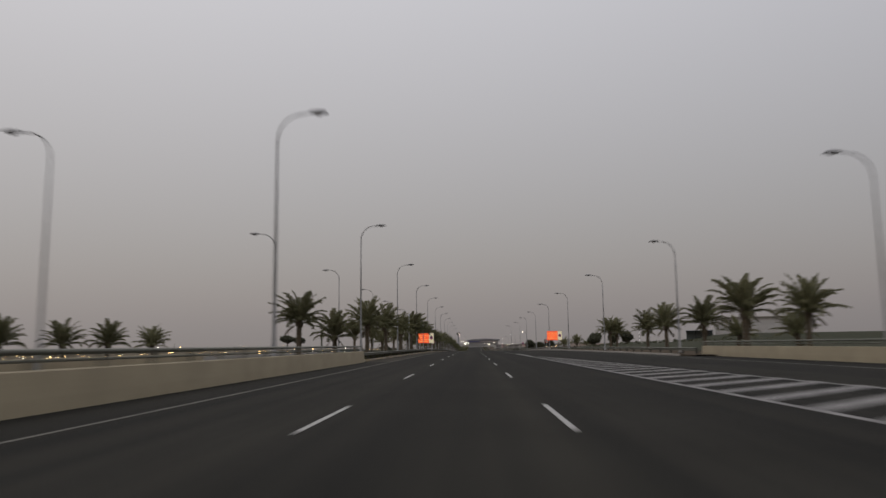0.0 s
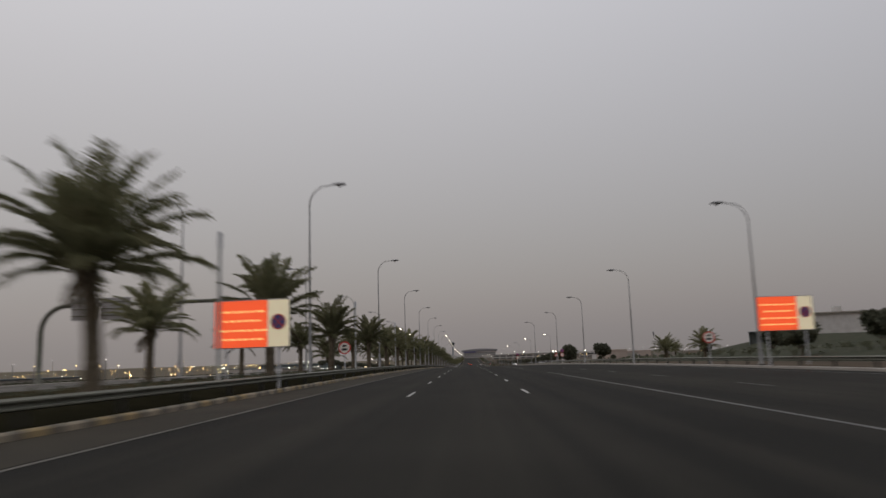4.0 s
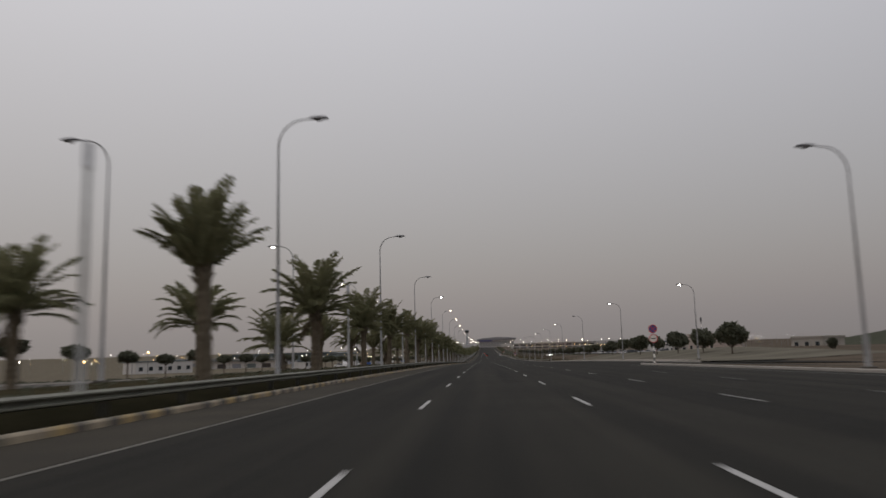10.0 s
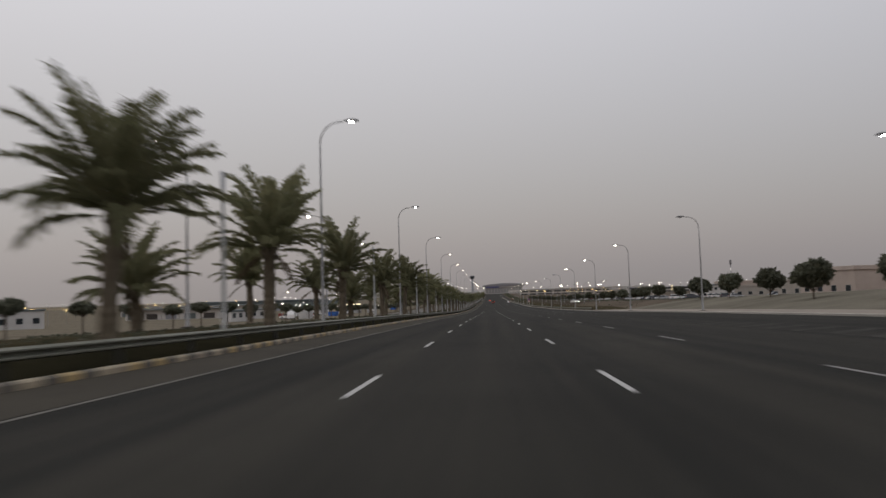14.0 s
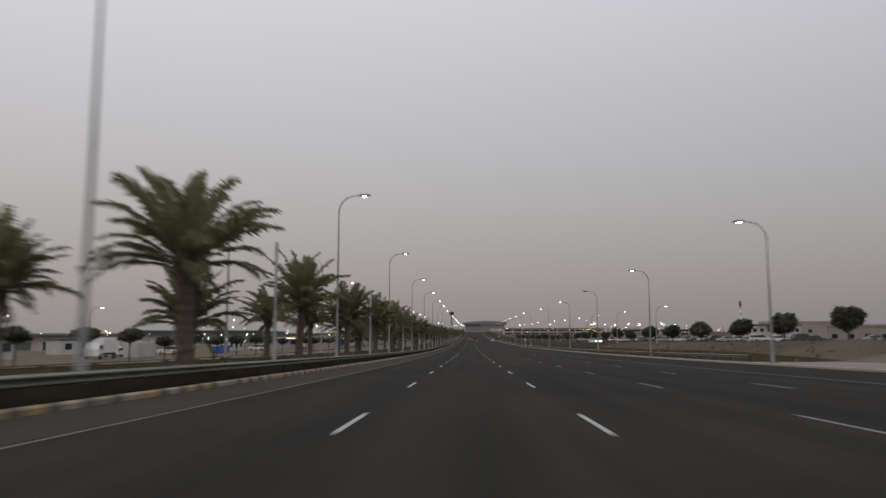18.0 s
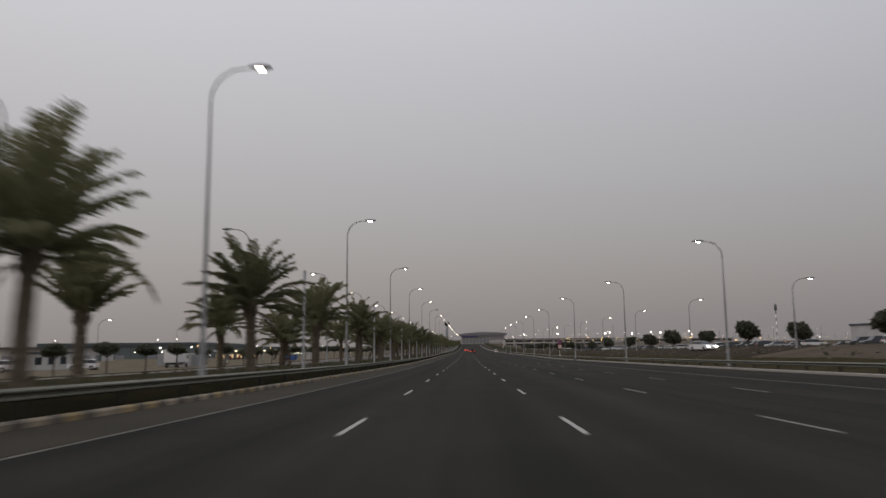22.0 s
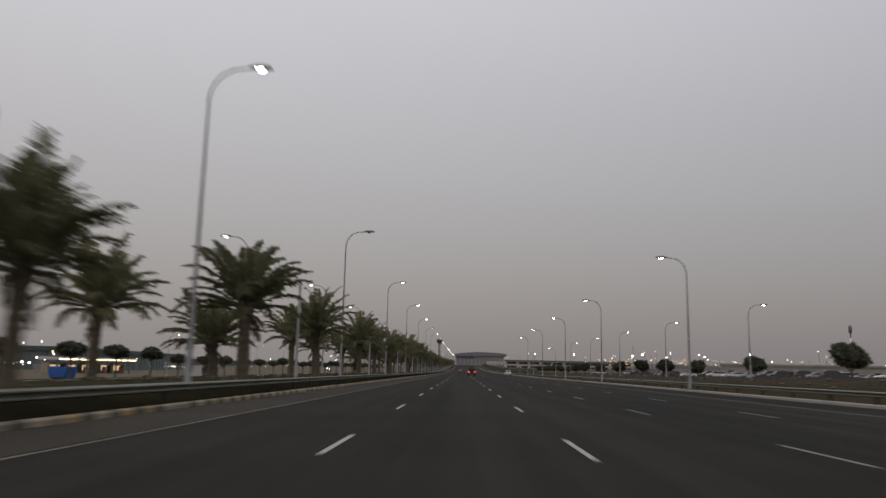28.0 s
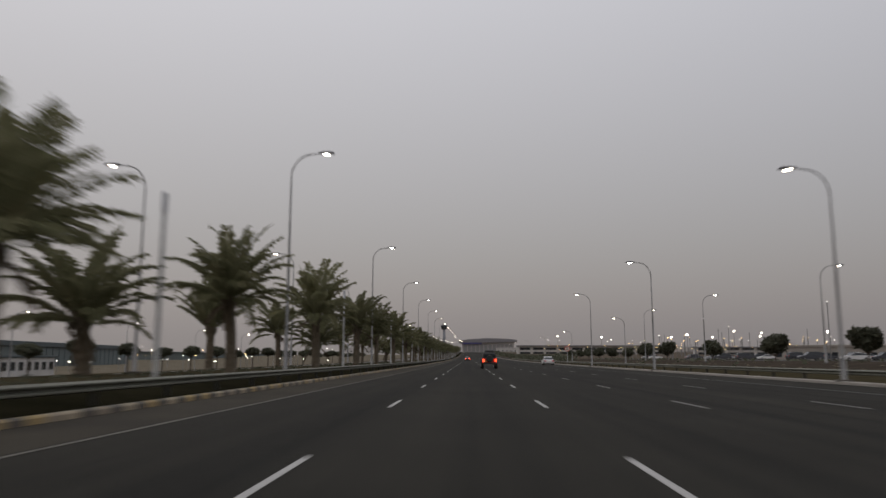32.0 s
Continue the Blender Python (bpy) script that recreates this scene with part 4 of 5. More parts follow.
# ---- road signs ----
def disc(bm, x, y, z, r, thick, mi=0, seg=28):
    """An upright disc that faces -y."""
    f = [bm.verts.new((x + r * math.cos(a), y, z + r * math.sin(a))) for a in [2 * math.pi * k / seg for k in range(seg)]]
    g = [bm.verts.new((v.co.x, y + thick, v.co.z)) for v in f]
    bm.faces.new(f).material_index = mi
    bm.faces.new(g[::-1]).material_index = mi
    for k in range(seg):
        bm.faces.new((f[k], g[k], g[(k + 1) % seg], f[(k + 1) % seg])).material_index = mi


def ring(bm, x, y, z, r0, r1, thick, seg=28):
    for k in range(seg):
        a, b = 2 * math.pi * k / seg, 2 * math.pi * (k + 1) / seg
        v = [bm.verts.new((x + r * math.cos(t), yy, z + r * math.sin(t))) for yy in (y, y + thick) for r, t in ((r0, a), (r1, a), (r1, b), (r0, b))]
        bm.faces.new(v[:4])
        bm.faces.new((v[1], v[5], v[6], v[2]))


def no_stopping(root, x, y, z, r):
    """A blue disc with a red rim and a red cross, on root."""
    bm = bmesh.new()
    disc(bm, x, y, z, r, 0.02)
    face = part("roundel", bm, M_SIGNBLUE, root, "dark blue disc with red rim and cross")
    bm = bmesh.new()
    ring(bm, x, y - 0.006, z, r * 0.84, r, 0.005)
    part("rim", bm, M_SIGNRED, face)
    for s in (1, -1):
        bm = bmesh.new()
        box(bm, -r * 0.84, r * 0.84, y - 0.005, y - 0.001, -r * 0.07, r * 0.07, m=Matrix.Translation((x, 0, z)) @ Matrix.Rotation(radians(45 * s), 4, "Y"))
        part("cross_bar", bm, M_SIGNRED, face)


def big_board(m):
    """Orange warning board with rows of unreadable writing and a cream panel."""
    root = empty("warning_board", m)
    for x in (-1.2, 1.2):
        bm = bmesh.new()
        tube(bm, [(x, 0.09, -0.2), (x, 0.09, 3.9)], 0.05, 10)
        part("post", bm, M_SIGNBACK, root)
    bm = bmesh.new()
    box(bm, -1.75, 1.75, 0.0, 0.04, 1.85, 3.95)
    part("backing_panel", bevelled(bm, 0.008, 1), M_SIGNBACK, root)
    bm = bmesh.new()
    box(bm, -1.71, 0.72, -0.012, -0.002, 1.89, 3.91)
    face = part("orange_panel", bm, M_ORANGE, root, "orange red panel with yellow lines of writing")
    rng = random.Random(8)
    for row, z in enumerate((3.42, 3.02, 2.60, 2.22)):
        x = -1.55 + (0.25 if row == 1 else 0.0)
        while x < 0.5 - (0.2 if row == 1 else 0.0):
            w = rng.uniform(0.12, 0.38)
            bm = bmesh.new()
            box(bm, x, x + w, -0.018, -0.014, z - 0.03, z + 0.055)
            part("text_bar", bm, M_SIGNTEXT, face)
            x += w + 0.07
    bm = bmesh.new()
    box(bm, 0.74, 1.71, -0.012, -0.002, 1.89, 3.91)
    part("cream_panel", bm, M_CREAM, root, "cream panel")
    no_stopping(root, 1.225, -0.035, 2.95, 0.34)
    return tagged(root, "orange red warning board with added mild glow, cream panel, roundel", "road sign", "orange warning boards")


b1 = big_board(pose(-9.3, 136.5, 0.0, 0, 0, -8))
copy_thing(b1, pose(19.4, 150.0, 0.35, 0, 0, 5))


def round_sign(m, bars):
    """A white disc with a red rim and dark bars for its figures."""
    root = empty("round_sign", m)
    bm = bmesh.new()
    tube(bm, [(0, 0.06, -0.2), (0, 0.06, 3.1)], 0.04, 10)
    part("post", bm, M_SIGNBACK, root)
    bm = bmesh.new()
    disc(bm, 0, 0, 2.75, 0.46, 0.02)
    face = part("face", bm, M_SIGNWHITE, root, "off-white round face")
    bm = bmesh.new()
    ring(bm, 0, -0.006, 2.75, 0.37, 0.46, 0.005)
    part("rim", bm, M_SIGNRED, face)
    for x0, x1, z0, z1 in bars:
        bm = bmesh.new()
        box(bm, x0, x1, -0.006, -0.002, 2.75 + z0, 2.75 + z1)
        part("bar", bm, M_BLACK, face)
    return tagged(root, "round white road sign with a red rim on a post", "road sign", "round limit signs")


BARS = ((-0.16, -0.02, 0.06, 0.22), (0.03, 0.16, 0.06, 0.22), (-0.20, 0.20, -0.20, -0.04))
r1 = round_sign(pose(-9.0, 158.9, -0.55, 0, 0, -4), BARS)
copy_thing(r1, pose(18.9, 163.0, -0.55))
copy_thing(r1, pose(17.1, 886.8, 0.1))


def double_sign(m):
    """A no-stopping roundel over a round barred sign on a black and white post."""
    root = empty("double_sign", m)
    for k in range(7):
        bm = bmesh.new()
        tube(bm, [(0, 0.06, -0.1 + 0.32 * k), (0, 0.06, 0.22 + 0.32 * k)], 0.055, 10)
        part("post_band", bm, (M_SIGNWHITE, M_BLACK)[k % 2], root)
    bm = bmesh.new()
    tube(bm, [(0, 0.06, 2.14), (0, 0.06, 3.35)], 0.045, 10)
    part("post", bm, M_SIGNBACK, root)
    no_stopping(root, 0, -0.01, 3.05, 0.38)
    bm = bmesh.new()
    disc(bm, 0, -0.01, 2.20, 0.38, 0.02)
    face = part("face", bm, M_SIGNWHITE, root, "off-white round face with a bar")
    bm = bmesh.new()
    ring(bm, 0, -0.016, 2.20, 0.32, 0.38, 0.005)
    part("rim", bm, M_SIGNRED, face)
    bm = bmesh.new()
    box(bm, -0.22, 0.22, -0.016, -0.011, 2.16, 2.24)
    part("bar", bm, M_BLACK, face)
    return tagged(root, "blue no-stopping roundel above a barred white disc on striped post", "road sign", "double round signs")


d1 = double_sign(pose(14.6, 321.5, 0.12))
copy_thing(d1, pose(17.4, 675.0, 0.12))
copy_thing(d1, pose(19.6, 258.5, -0.3))


def triangle_sign(m):
    root = empty("warning_triangle", m)
    bm = bmesh.new()
    tube(bm, [(0, 0.06, -0.2), (0, 0.06, 2.7)], 0.04, 10)
    part("post", bm, M_SIGNBACK, root)
    for r, y, mt, nm in ((0.62, 0.0, M_SIGNRED, "border"), (0.44, -0.006, M_SIGNWHITE, "face")):
        bm = bmesh.new()
        f = [bm.verts.new((r * math.sin(a), y, 2.25 + r * math.cos(a))) for a in (0, 2.0944, 4.18879)]
        g = [bm.verts.new((v.co.x, y + 0.015 if r > 0.5 else y + 0.004, v.co.z)) for v in f]
        bm.faces.new(f)
        bm.faces.new(g[::-1])
        for k in range(3):
            bm.faces.new((f[k], g[k], g[(k + 1) % 3], f[(k + 1) % 3]))
        part(nm, bm, mt, root)
    bm = bmesh.new()
    box(bm, -0.05, 0.05, -0.012, -0.008, 2.08, 2.46)
    part("symbol", bm, M_BLACK, root)
    return tagged(root, "red bordered triangular warning sign on a post", "road sign", "warning triangles")


triangle_sign(pose(22.4, 292.0, 0.0))

# gantry over the opposite carriageway, its sign seen from behind
g = empty("sign_gantry", pose(-38.4, 170.0, 0.0))
bm = bmesh.new()
pts = [(0, 0, -0.2), (0, 0, 4.6)] + [(2.4 * (1 - math.cos(a)), 0, 4.6 + 2.4 * math.sin(a)) for a in [radians(10 * k) for k in range(1, 10)]] + [(19.0, 0, 7.05)]
tube(bm, pts, [0.26, 0.24] + [0.22] * 9 + [0.16], 12)
part("mast", bm, M_STEEL, g, "curved grey steel mast and arm")
for k, x in enumerate((2.9, 5.7)):
    bm = bmesh.new()
    box(bm, x, x + 2.6, -0.28, -0.22, 5.6, 7.6)
    panel = part("sign_panel", bevelled(bm, 0.01, 1), M_SIGNBACK, g, "grey back of a direction sign")
    for z in (6.0, 6.6, 7.2):
        bm = bmesh.new()
        box(bm, x + 0.05, x + 2.55, -0.34, -0.282, z - 0.05, z + 0.05)
        part("stiffener", bm, M_STEEL, panel)
tagged(g, "curved steel gantry with sign backs over the opposite carriageway", "sign gantry")


# ---- vehicles ----
def wheel(parent, x, y, r, w, name="wheel"):
    bm = bmesh.new()
    tube(bm, [(x - w / 2, y, r), (x - w / 2 + 0.03, y, r), (x + w / 2 - 0.03, y, r), (x + w / 2, y, r)], [r * 0.9, r, r, r * 0.9], 20)
    t = part("tyre", bm, M_RUBBER, parent)
    bm = bmesh.new()
    tube(bm, [(x - w / 2 - 0.008, y, r), (x + w / 2 + 0.008, y, r)], [r * 0.58, r * 0.58], 16)
    part("rim", bm, M_CHROME, t)


def side_form(bm, outline, half, tuck=0.0, mi=0):
    """A body from a side outline of (y, z), drawn across x, with the upper points tucked in."""
    zmax = max(z for _, z in outline)
    zmin = min(z for _, z in outline)
    l = [bm.verts.new((-(half - tuck * (z - zmin) / (zmax - zmin)), y, z)) for y, z in outline]
    r = [bm.verts.new((half - tuck * (z - zmin) / (zmax - zmin), y, z)) for y, z in outline]
    n = len(outline)
    for k in range(n):
        bm.faces.new((l[k], l[(k + 1) % n], r[(k + 1) % n], r[k])).material_index = mi
    bm.faces.new(l[::-1]).material_index = mi
    bm.faces.new(r).material_index = mi


def sedan(paint, label, lights=False):
    """A saloon that faces +y, its tail at -y."""
    root = empty("car")
    bm = bmesh.new()
    side_form(bm, ((-2.25, 0.35), (-2.30, 0.60), (-2.25, 0.92), (-1.5, 0.98), (1.0, 0.95), (2.1, 0.80), (2.30, 0.62), (2.28, 0.35), (1.75, 0.28), (-1.75, 0.28)), 0.88, 0.05)
    part("body", bevelled(bm, 0.05), paint, root)
    bm = bmesh.new()
    side_form(bm, ((-1.75, 0.95), (-1.05, 1.38), (-0.5, 1.46), (0.25, 1.43), (1.05, 0.95)), 0.80, 0.18)
    part("cabin_glass", bevelled(bm, 0.03), M_CARGLASS, root, "dark window glass")
    bm = bmesh.new()
    side_form(bm, ((-1.12, 1.37), (-0.5, 1.475), (0.27, 1.445), (0.05, 1.40), (-0.9, 1.36)), 0.66, 0.0)
    part("roof", bevelled(bm, 0.015), paint, root)
    for x in (-0.80, 0.80):
        for y in (-1.40, 1.42):
            wheel(root, x, y, 0.32, 0.2)
    for x in (-0.66, 0.66):
        bm = bmesh.new()
        box(bm, x - 0.18, x + 0.18, -2.315, -2.27, 0.66, 0.84)
        part("tail_light", bevelled(bm, 0.012, 1), M_TAIL if lights == 1 else M_SIGNRED, root)
        bm = bmesh.new()
        box(bm, x - 0.18, x + 0.18, 2.22, 2.315, 0.60, 0.74)
        part("headlight", bevelled(bm, 0.012, 1), M_HEADL if lights == 2 else M_SIGNWHITE, root)
    return tagged(root, label, "car", "parked cars")


def suv(paint, label):
    root = empty("car")
    bm = bmesh.new()
    side_form(bm, ((-2.2, 0.42), (-2.25, 0.75), (-2.22, 1.05), (-1.6, 1.10), (1.0, 1.08), (2.1, 0.98), (2.28, 0.75), (2.25, 0.42), (1.7, 0.35), (-1.7, 0.35)), 0.92, 0.05)
    part("body", bevelled(bm, 0.05), paint, root)
    bm = bmesh.new()
    side_form(bm, ((-2.12, 1.06), (-1.95, 1.62), (-1.2, 1.74), (0.35, 1.72), (1.15, 1.06)), 0.84, 0.14)
    part("cabin_glass", bevelled(bm, 0.03), M_CARGLASS, root, "dark window glass")
    bm = bmesh.new()
    side_form(bm, ((-1.98, 1.62), (-1.2, 1.765), (0.38, 1.74), (0.2, 1.68), (-1.8, 1.60)), 0.73, 0.0)
    part("roof", bevelled(bm, 0.015), paint, root)
    for x in (-0.84, 0.84):
        for y in (-1.40, 1.42):
            wheel(root, x, y, 0.37, 0.23)
    for x in (-0.74, 0.74):
        bm = bmesh.new()
        box(bm, x - 0.10, x + 0.10, -2.27, -2.21, 0.80, 1.10)
        part("tail_light", bevelled(bm, 0.012, 1), M_SIGNRED, root)
    return tagged(root, label, "car", "parked cars")


def jeep():
    """A boxy red off-roader seen from behind, with a spare wheel and roof load."""
    root = empty("off_road_car")
    bm = bmesh.new()
    side_form(bm, ((-1.95, 0.58), (-2.0, 0.70), (-2.0, 1.18), (-0.1, 1.20), (0.55, 1.20), (2.0, 1.14), (2.05, 0.75), (2.0, 0.58), (1.4, 0.50), (-1.4, 0.50)), 0.80, 0.02)
    part("body", bevelled(bm, 0.04), M_RED, root, "faded red painted body")
    bm = bmesh.new()
    side_form(bm, ((-1.98, 1.18), (-1.90, 1.78), (-1.80, 1.84), (0.30, 1.82), (0.62, 1.19)), 0.77, 0.08)
    part("hard_top", bevelled(bm, 0.04), M_BLACK, root, "black hard top")
    for x0, x1 in ((-0.62, -0.06), (0.06, 0.62)):
        bm = bmesh.new()
        box(bm, x0, x1, -2.005, -1.95, 1.30, 1.68)
        part("rear_window", bevelled(bm, 0.015, 1), M_CARGLASS, root)
    for s in (-1, 1):
        bm = bmesh.new()
        side_form(bm, ((-1.85, 0.70), (-1.70, 0.98), (-1.05, 1.00), (-0.80, 0.70), (-0.9, 0.70), (-1.1, 0.90), (-1.65, 0.90), (-1.75, 0.70)), 0.14, 0)
        bmesh.ops.translate(bm, vec=(s * 0.86, 0, 0), verts=bm.verts[:])
        part("rear_fender", bm, M_BLACK, root)
        bm = bmesh.new()
        side_form(bm, ((0.75, 0.70), (0.95, 1.02), (1.65, 1.02), (1.95, 0.78), (1.85, 0.74), (1.6, 0.93), (1.0, 0.93), (0.85, 0.70)), 0.16, 0)
        bmesh.ops.translate(bm, vec=(s * 0.86, 0, 0), verts=bm.verts[:])
        part("front_fender", bm, M_BLACK, root)
        bm = bmesh.new()
        box(bm, s * 0.70 - 0.09, s * 0.70 + 0.09, -2.06, -1.99, 0.80, 1.08)
        part("tail_light", bevelled(bm, 0.015, 1), M_TAIL, root, "glowing red tail light")
        for y in (-1.30, 1.35):
            wheel(root, s * 0.80, y, 0.42, 0.27)
    bm = bmesh.new()
    box(bm, -0.82, 0.82, -2.18, -2.02, 0.52, 0.70)
    part("bumper", bevelled(bm, 0.03), M_BLACK, root)
    bm = bmesh.new()
    tube(bm, [(0.02, -2.30, 1.16), (0.02, -2.28, 1.16), (0.02, -2.06, 1.16), (0.02, -2.02, 1.16)], [0.34, 0.40, 0.40, 0.34], 22)
    part("spare_wheel", bm, M_RUBBER, root, "black covered spare wheel")
    bm = bmesh.new()
    box(bm, -0.66, -0.30, -2.03, -2.005, 0.78, 0.92)
    part("plate", bm, M_PLATE, root)
    for x in (-0.58, 0.58):
        bm = bmesh.new()
        tube(bm, [(x, -1.7, 1.88), (x, 0.1, 1.88)], 0.03, 8)
        part("roof_bar", bm, M_BLACK, root)
    bm = bmesh.new()
    box(bm, -0.52, 0.52, -1.55, -0.35, 1.87, 2.12)
    part("roof_load", bevelled(bm, 0.09, 3), M_BLACK, root, "black soft roof bag")
    return tagged(root, "red boxy off-road car with black top and lit tail lights", "car")


jeep().matrix_basis = pose(2.4, 846.0, 0.0, 0, 0, 1)
CARS = [sedan(M_CARWHITE, "white saloon car with dark windows"), suv(M_CARWHITE, "white off-road estate car with dark windows"), sedan(M_CARSILVER, "silver saloon car with dark windows"), suv(M_CARDARK, "dark estate car with dark windows")]
CARS[0].matrix_basis = pose(13.6, 886.0, 0.0)
tagged(CARS[0], group="cars on the road")
lit_car = sedan(M_CARWHITE, "white saloon car with lit headlights on the verge", 2)
lit_car.matrix_basis = pose(34.0, 644.0, land(34, 644) + 0.01, 0, 0, 196)
far_car = sedan(M_CARDARK, "dark saloon car with lit tail lights far ahead", 1)
far_car.matrix_basis = pose(-0.4, 1010.0, 0.0)
prnd = random.Random(21)
first = {0: True, 1: False, 2: False, 3: False}
for row_x in (66.0, 80.0, 94.0):
    y = 590.0
    while y < 1040:
        if prnd.random() < (0.46 if row_x < 90 else 0.3):
            k = prnd.choice((0, 1, 2, 2, 3, 3))
            m = pose(row_x + prnd.uniform(-0.3, 0.3), y, land(row_x, y) + 0.032, 0, 0, 90 + prnd.choice((0, 180)) + prnd.uniform(-3, 3))
            if not first[k]:
                first[k] = True
                CARS[k].matrix_basis = m
            else:
                tagged(copy_thing(CARS[k], m), group="parked cars")
        y += 5.6
for y in (566, 590, 640, 655):
    copy_thing(CARS[1], pose(-60 - prnd.uniform(0, 8), y, land(-62, y) + 0.02, 0, 0, prnd.uniform(60, 120)))


# ---- waste containers and cabins on the far side ----
def skip(m, paint, label, w=3.6, h=1.6):
    """An open steel waste container with sloping ends and upright ribs."""
    root = empty("skip", m)
    bm = bmesh.new()
    side_form(bm, ((-w / 2 + 0.5, 0.12), (-w / 2, h), (-w / 2 + 0.12, h), (-w / 2 + 0.58, 0.3), (w / 2 - 0.58, 0.3), (w / 2 - 0.12, h), (w / 2, h), (w / 2 - 0.5, 0.12)), 0.9)
    part("floor_and_ends", bm, paint, root)
    for sd in (-1, 1):
        bm = bmesh.new()
        a, b = sd * 0.84, sd * 0.9
        f = [[bm.verts.new((x, y, z)) for y, z in ((-w / 2 + 0.5, 0.14), (-w / 2 + 0.02, h), (w / 2 - 0.02, h), (w / 2 - 0.5, 0.14))] for x in (a, b)]
        bm.faces.new(f[0])
        bm.faces.new(f[1][::-1])
        for k in range(4):
            bm.faces.new((f[0][k], f[1][k], f[1][(k + 1) % 4], f[0][(k + 1) % 4]))
        side = part("side_wall", bm, paint, root)
        for k in range(5):
            bm = bmesh.new()
            y = (k - 2) * w * 0.16
            box(bm, min(b, b + sd * 0.07), max(b, b + sd * 0.07), y - 0.05, y + 0.05, 0.2, h - 0.03)
            part("rib", bm, paint, side)
    for y in (-w / 2 + 0.9, w / 2 - 0.9):
        bm = bmesh.new()
        box(bm, -0.8, 0.8, y - 0.08, y + 0.08, 0.0, 0.13)
        part("skid", bm, M_BLACK, root)
    return tagged(root, label, "skip", "steel waste containers")


skip(pose(-56, 606, -0.1, 0, 0, 75), M_BLUE, "bright blue painted steel waste container on sand")
skip(pose(-104, 706, land(-104, 706), 0, 0, 8), M_REDOX, "red oxide painted steel waste container on sand", 5.6, 2.2)
skip(pose(-56.7, 773.8, land(-56.7, 773.8), 0, 0, 70), M_BLUE, "bright blue painted steel waste container on sand", 3.8, 1.7)


def cabin(m, w, d, h, wall, n_win, label, parapet_h=0.35, storeys=0):
    """A flat-roofed block with windows and doors on the side that faces -y and +x."""
    root = empty("low_building", m)
    bm = bmesh.new()
    box(bm, -w / 2, w / 2, -d / 2, d / 2, -1.2, h)
    part("wall", bevelled(bm, 0.03, 1), wall, root)
    bm = bmesh.new()
    box(bm, -w / 2 - 0.25, w / 2 + 0.25, -d / 2 - 0.25, d / 2 + 0.25, h + 0.002, h + parapet_h)
    part("roof", bevelled(bm, 0.03, 1), wall if parapet_h > 0.5 else M_ROOF, root)
    storeys = storeys or max(1, int(h / 3.2))
    for s in range(storeys):
        for k in range(n_win):
            x = -w / 2 + w * (k + 0.5) / n_win
            bm = bmesh.new()
            box(bm, x - 0.8, x + 0.8, -d / 2 - 0.03, -d / 2 + 0.05, 0.9 + 2.9 * s, 2.3 + 2.9 * s)
            win = part("window", bevelled(bm, 0.01, 1), M_POST_W, root)
            bm = bmesh.new()
            box(bm, x - 0.70, x + 0.70, -d / 2 - 0.045, -d / 2 - 0.032, 1.0 + 2.9 * s, 2.2 + 2.9 * s)
            part("pane", bm, M_CARGLASS, win)
    return tagged(root, label, "building", "low buildings")


cabin(pose(-82, 596, 0, 0, 0, 62), 14, 5, 2.9, M_WALL_W, 4, "white flat-roofed site cabin with small windows")
cabin(pose(-70, 545, 0, 0, 0, 75), 9, 3, 2.6, M_WALL_W, 3, "white flat-roofed site cabin with small windows")
cabin(pose(-74, 665, land(-74, 665), 0, 0, 80), 12, 4, 2.8, M_WALL_W, 4, "white flat-roofed site cabin with small windows")
cabin(pose(-70, 870, land(-70, 869) + 0.05, 0, 0, 96), 20, 3.2, 2.9, M_WALL_W, 8, "long white site cabin with pairs of small dark windows")
cabin(pose(-110, 500, 0, 0, 0, 60), 22, 7, 3.8, M_WALL_W, 6, "long pale low shed beyond the opposite carriageway")
cabin(pose(-120, 340, land(-120, 340), 0, 0, 50), 26, 9, 4.0, M_WALL_W, 6, "long pale low shed beyond the opposite carriageway")
cabin(pose(-100, 260, land(-100, 260), 0, 0, 35), 30, 6, 3.0, M_CONCW, 6, "long pale low shed beyond the opposite carriageway")
def hill_house(m):
    """A tall white block with a projecting flat roof and three small windows under it."""
    root = empty("large_house", m)
    bm = bmesh.new()
    box(bm, 0, 46, 0, 24, -2.0, 13.6)
    part("wall", bevelled(bm, 0.05, 1), M_WALL_W, root, "white plastered wall")
    bm = bmesh.new()
    box(bm, -1.4, 47.4, -1.4, 25.4, 13.603, 14.4)
    part("roof", bevelled(bm, 0.05, 1), M_CONCW, root, "flat projecting roof slab")
    for x in (4.0, 6.6, 9.2):
        bm = bmesh.new()
        box(bm, x, x + 1.3, -0.06, 0.02, 11.0, 12.4)
        win = part("window", bevelled(bm, 0.02, 1), M_POST_W, root)
        bm = bmesh.new()
        box(bm, x + 0.12, x + 1.18, -0.085, -0.062, 11.12, 12.28)
        part("pane", bm, M_CARGLASS, win)
    bm = bmesh.new()
    box(bm, 24, 28, 8, 14, 14.403, 17.5)
    part("stair_tower", bevelled(bm, 0.05, 1), M_WALL_W, root)
    return tagged(root, "large white flat-roofed house with small windows on the hill", "house")


hill_house(pose(170, 499, 9.3, 0, 0, -14))


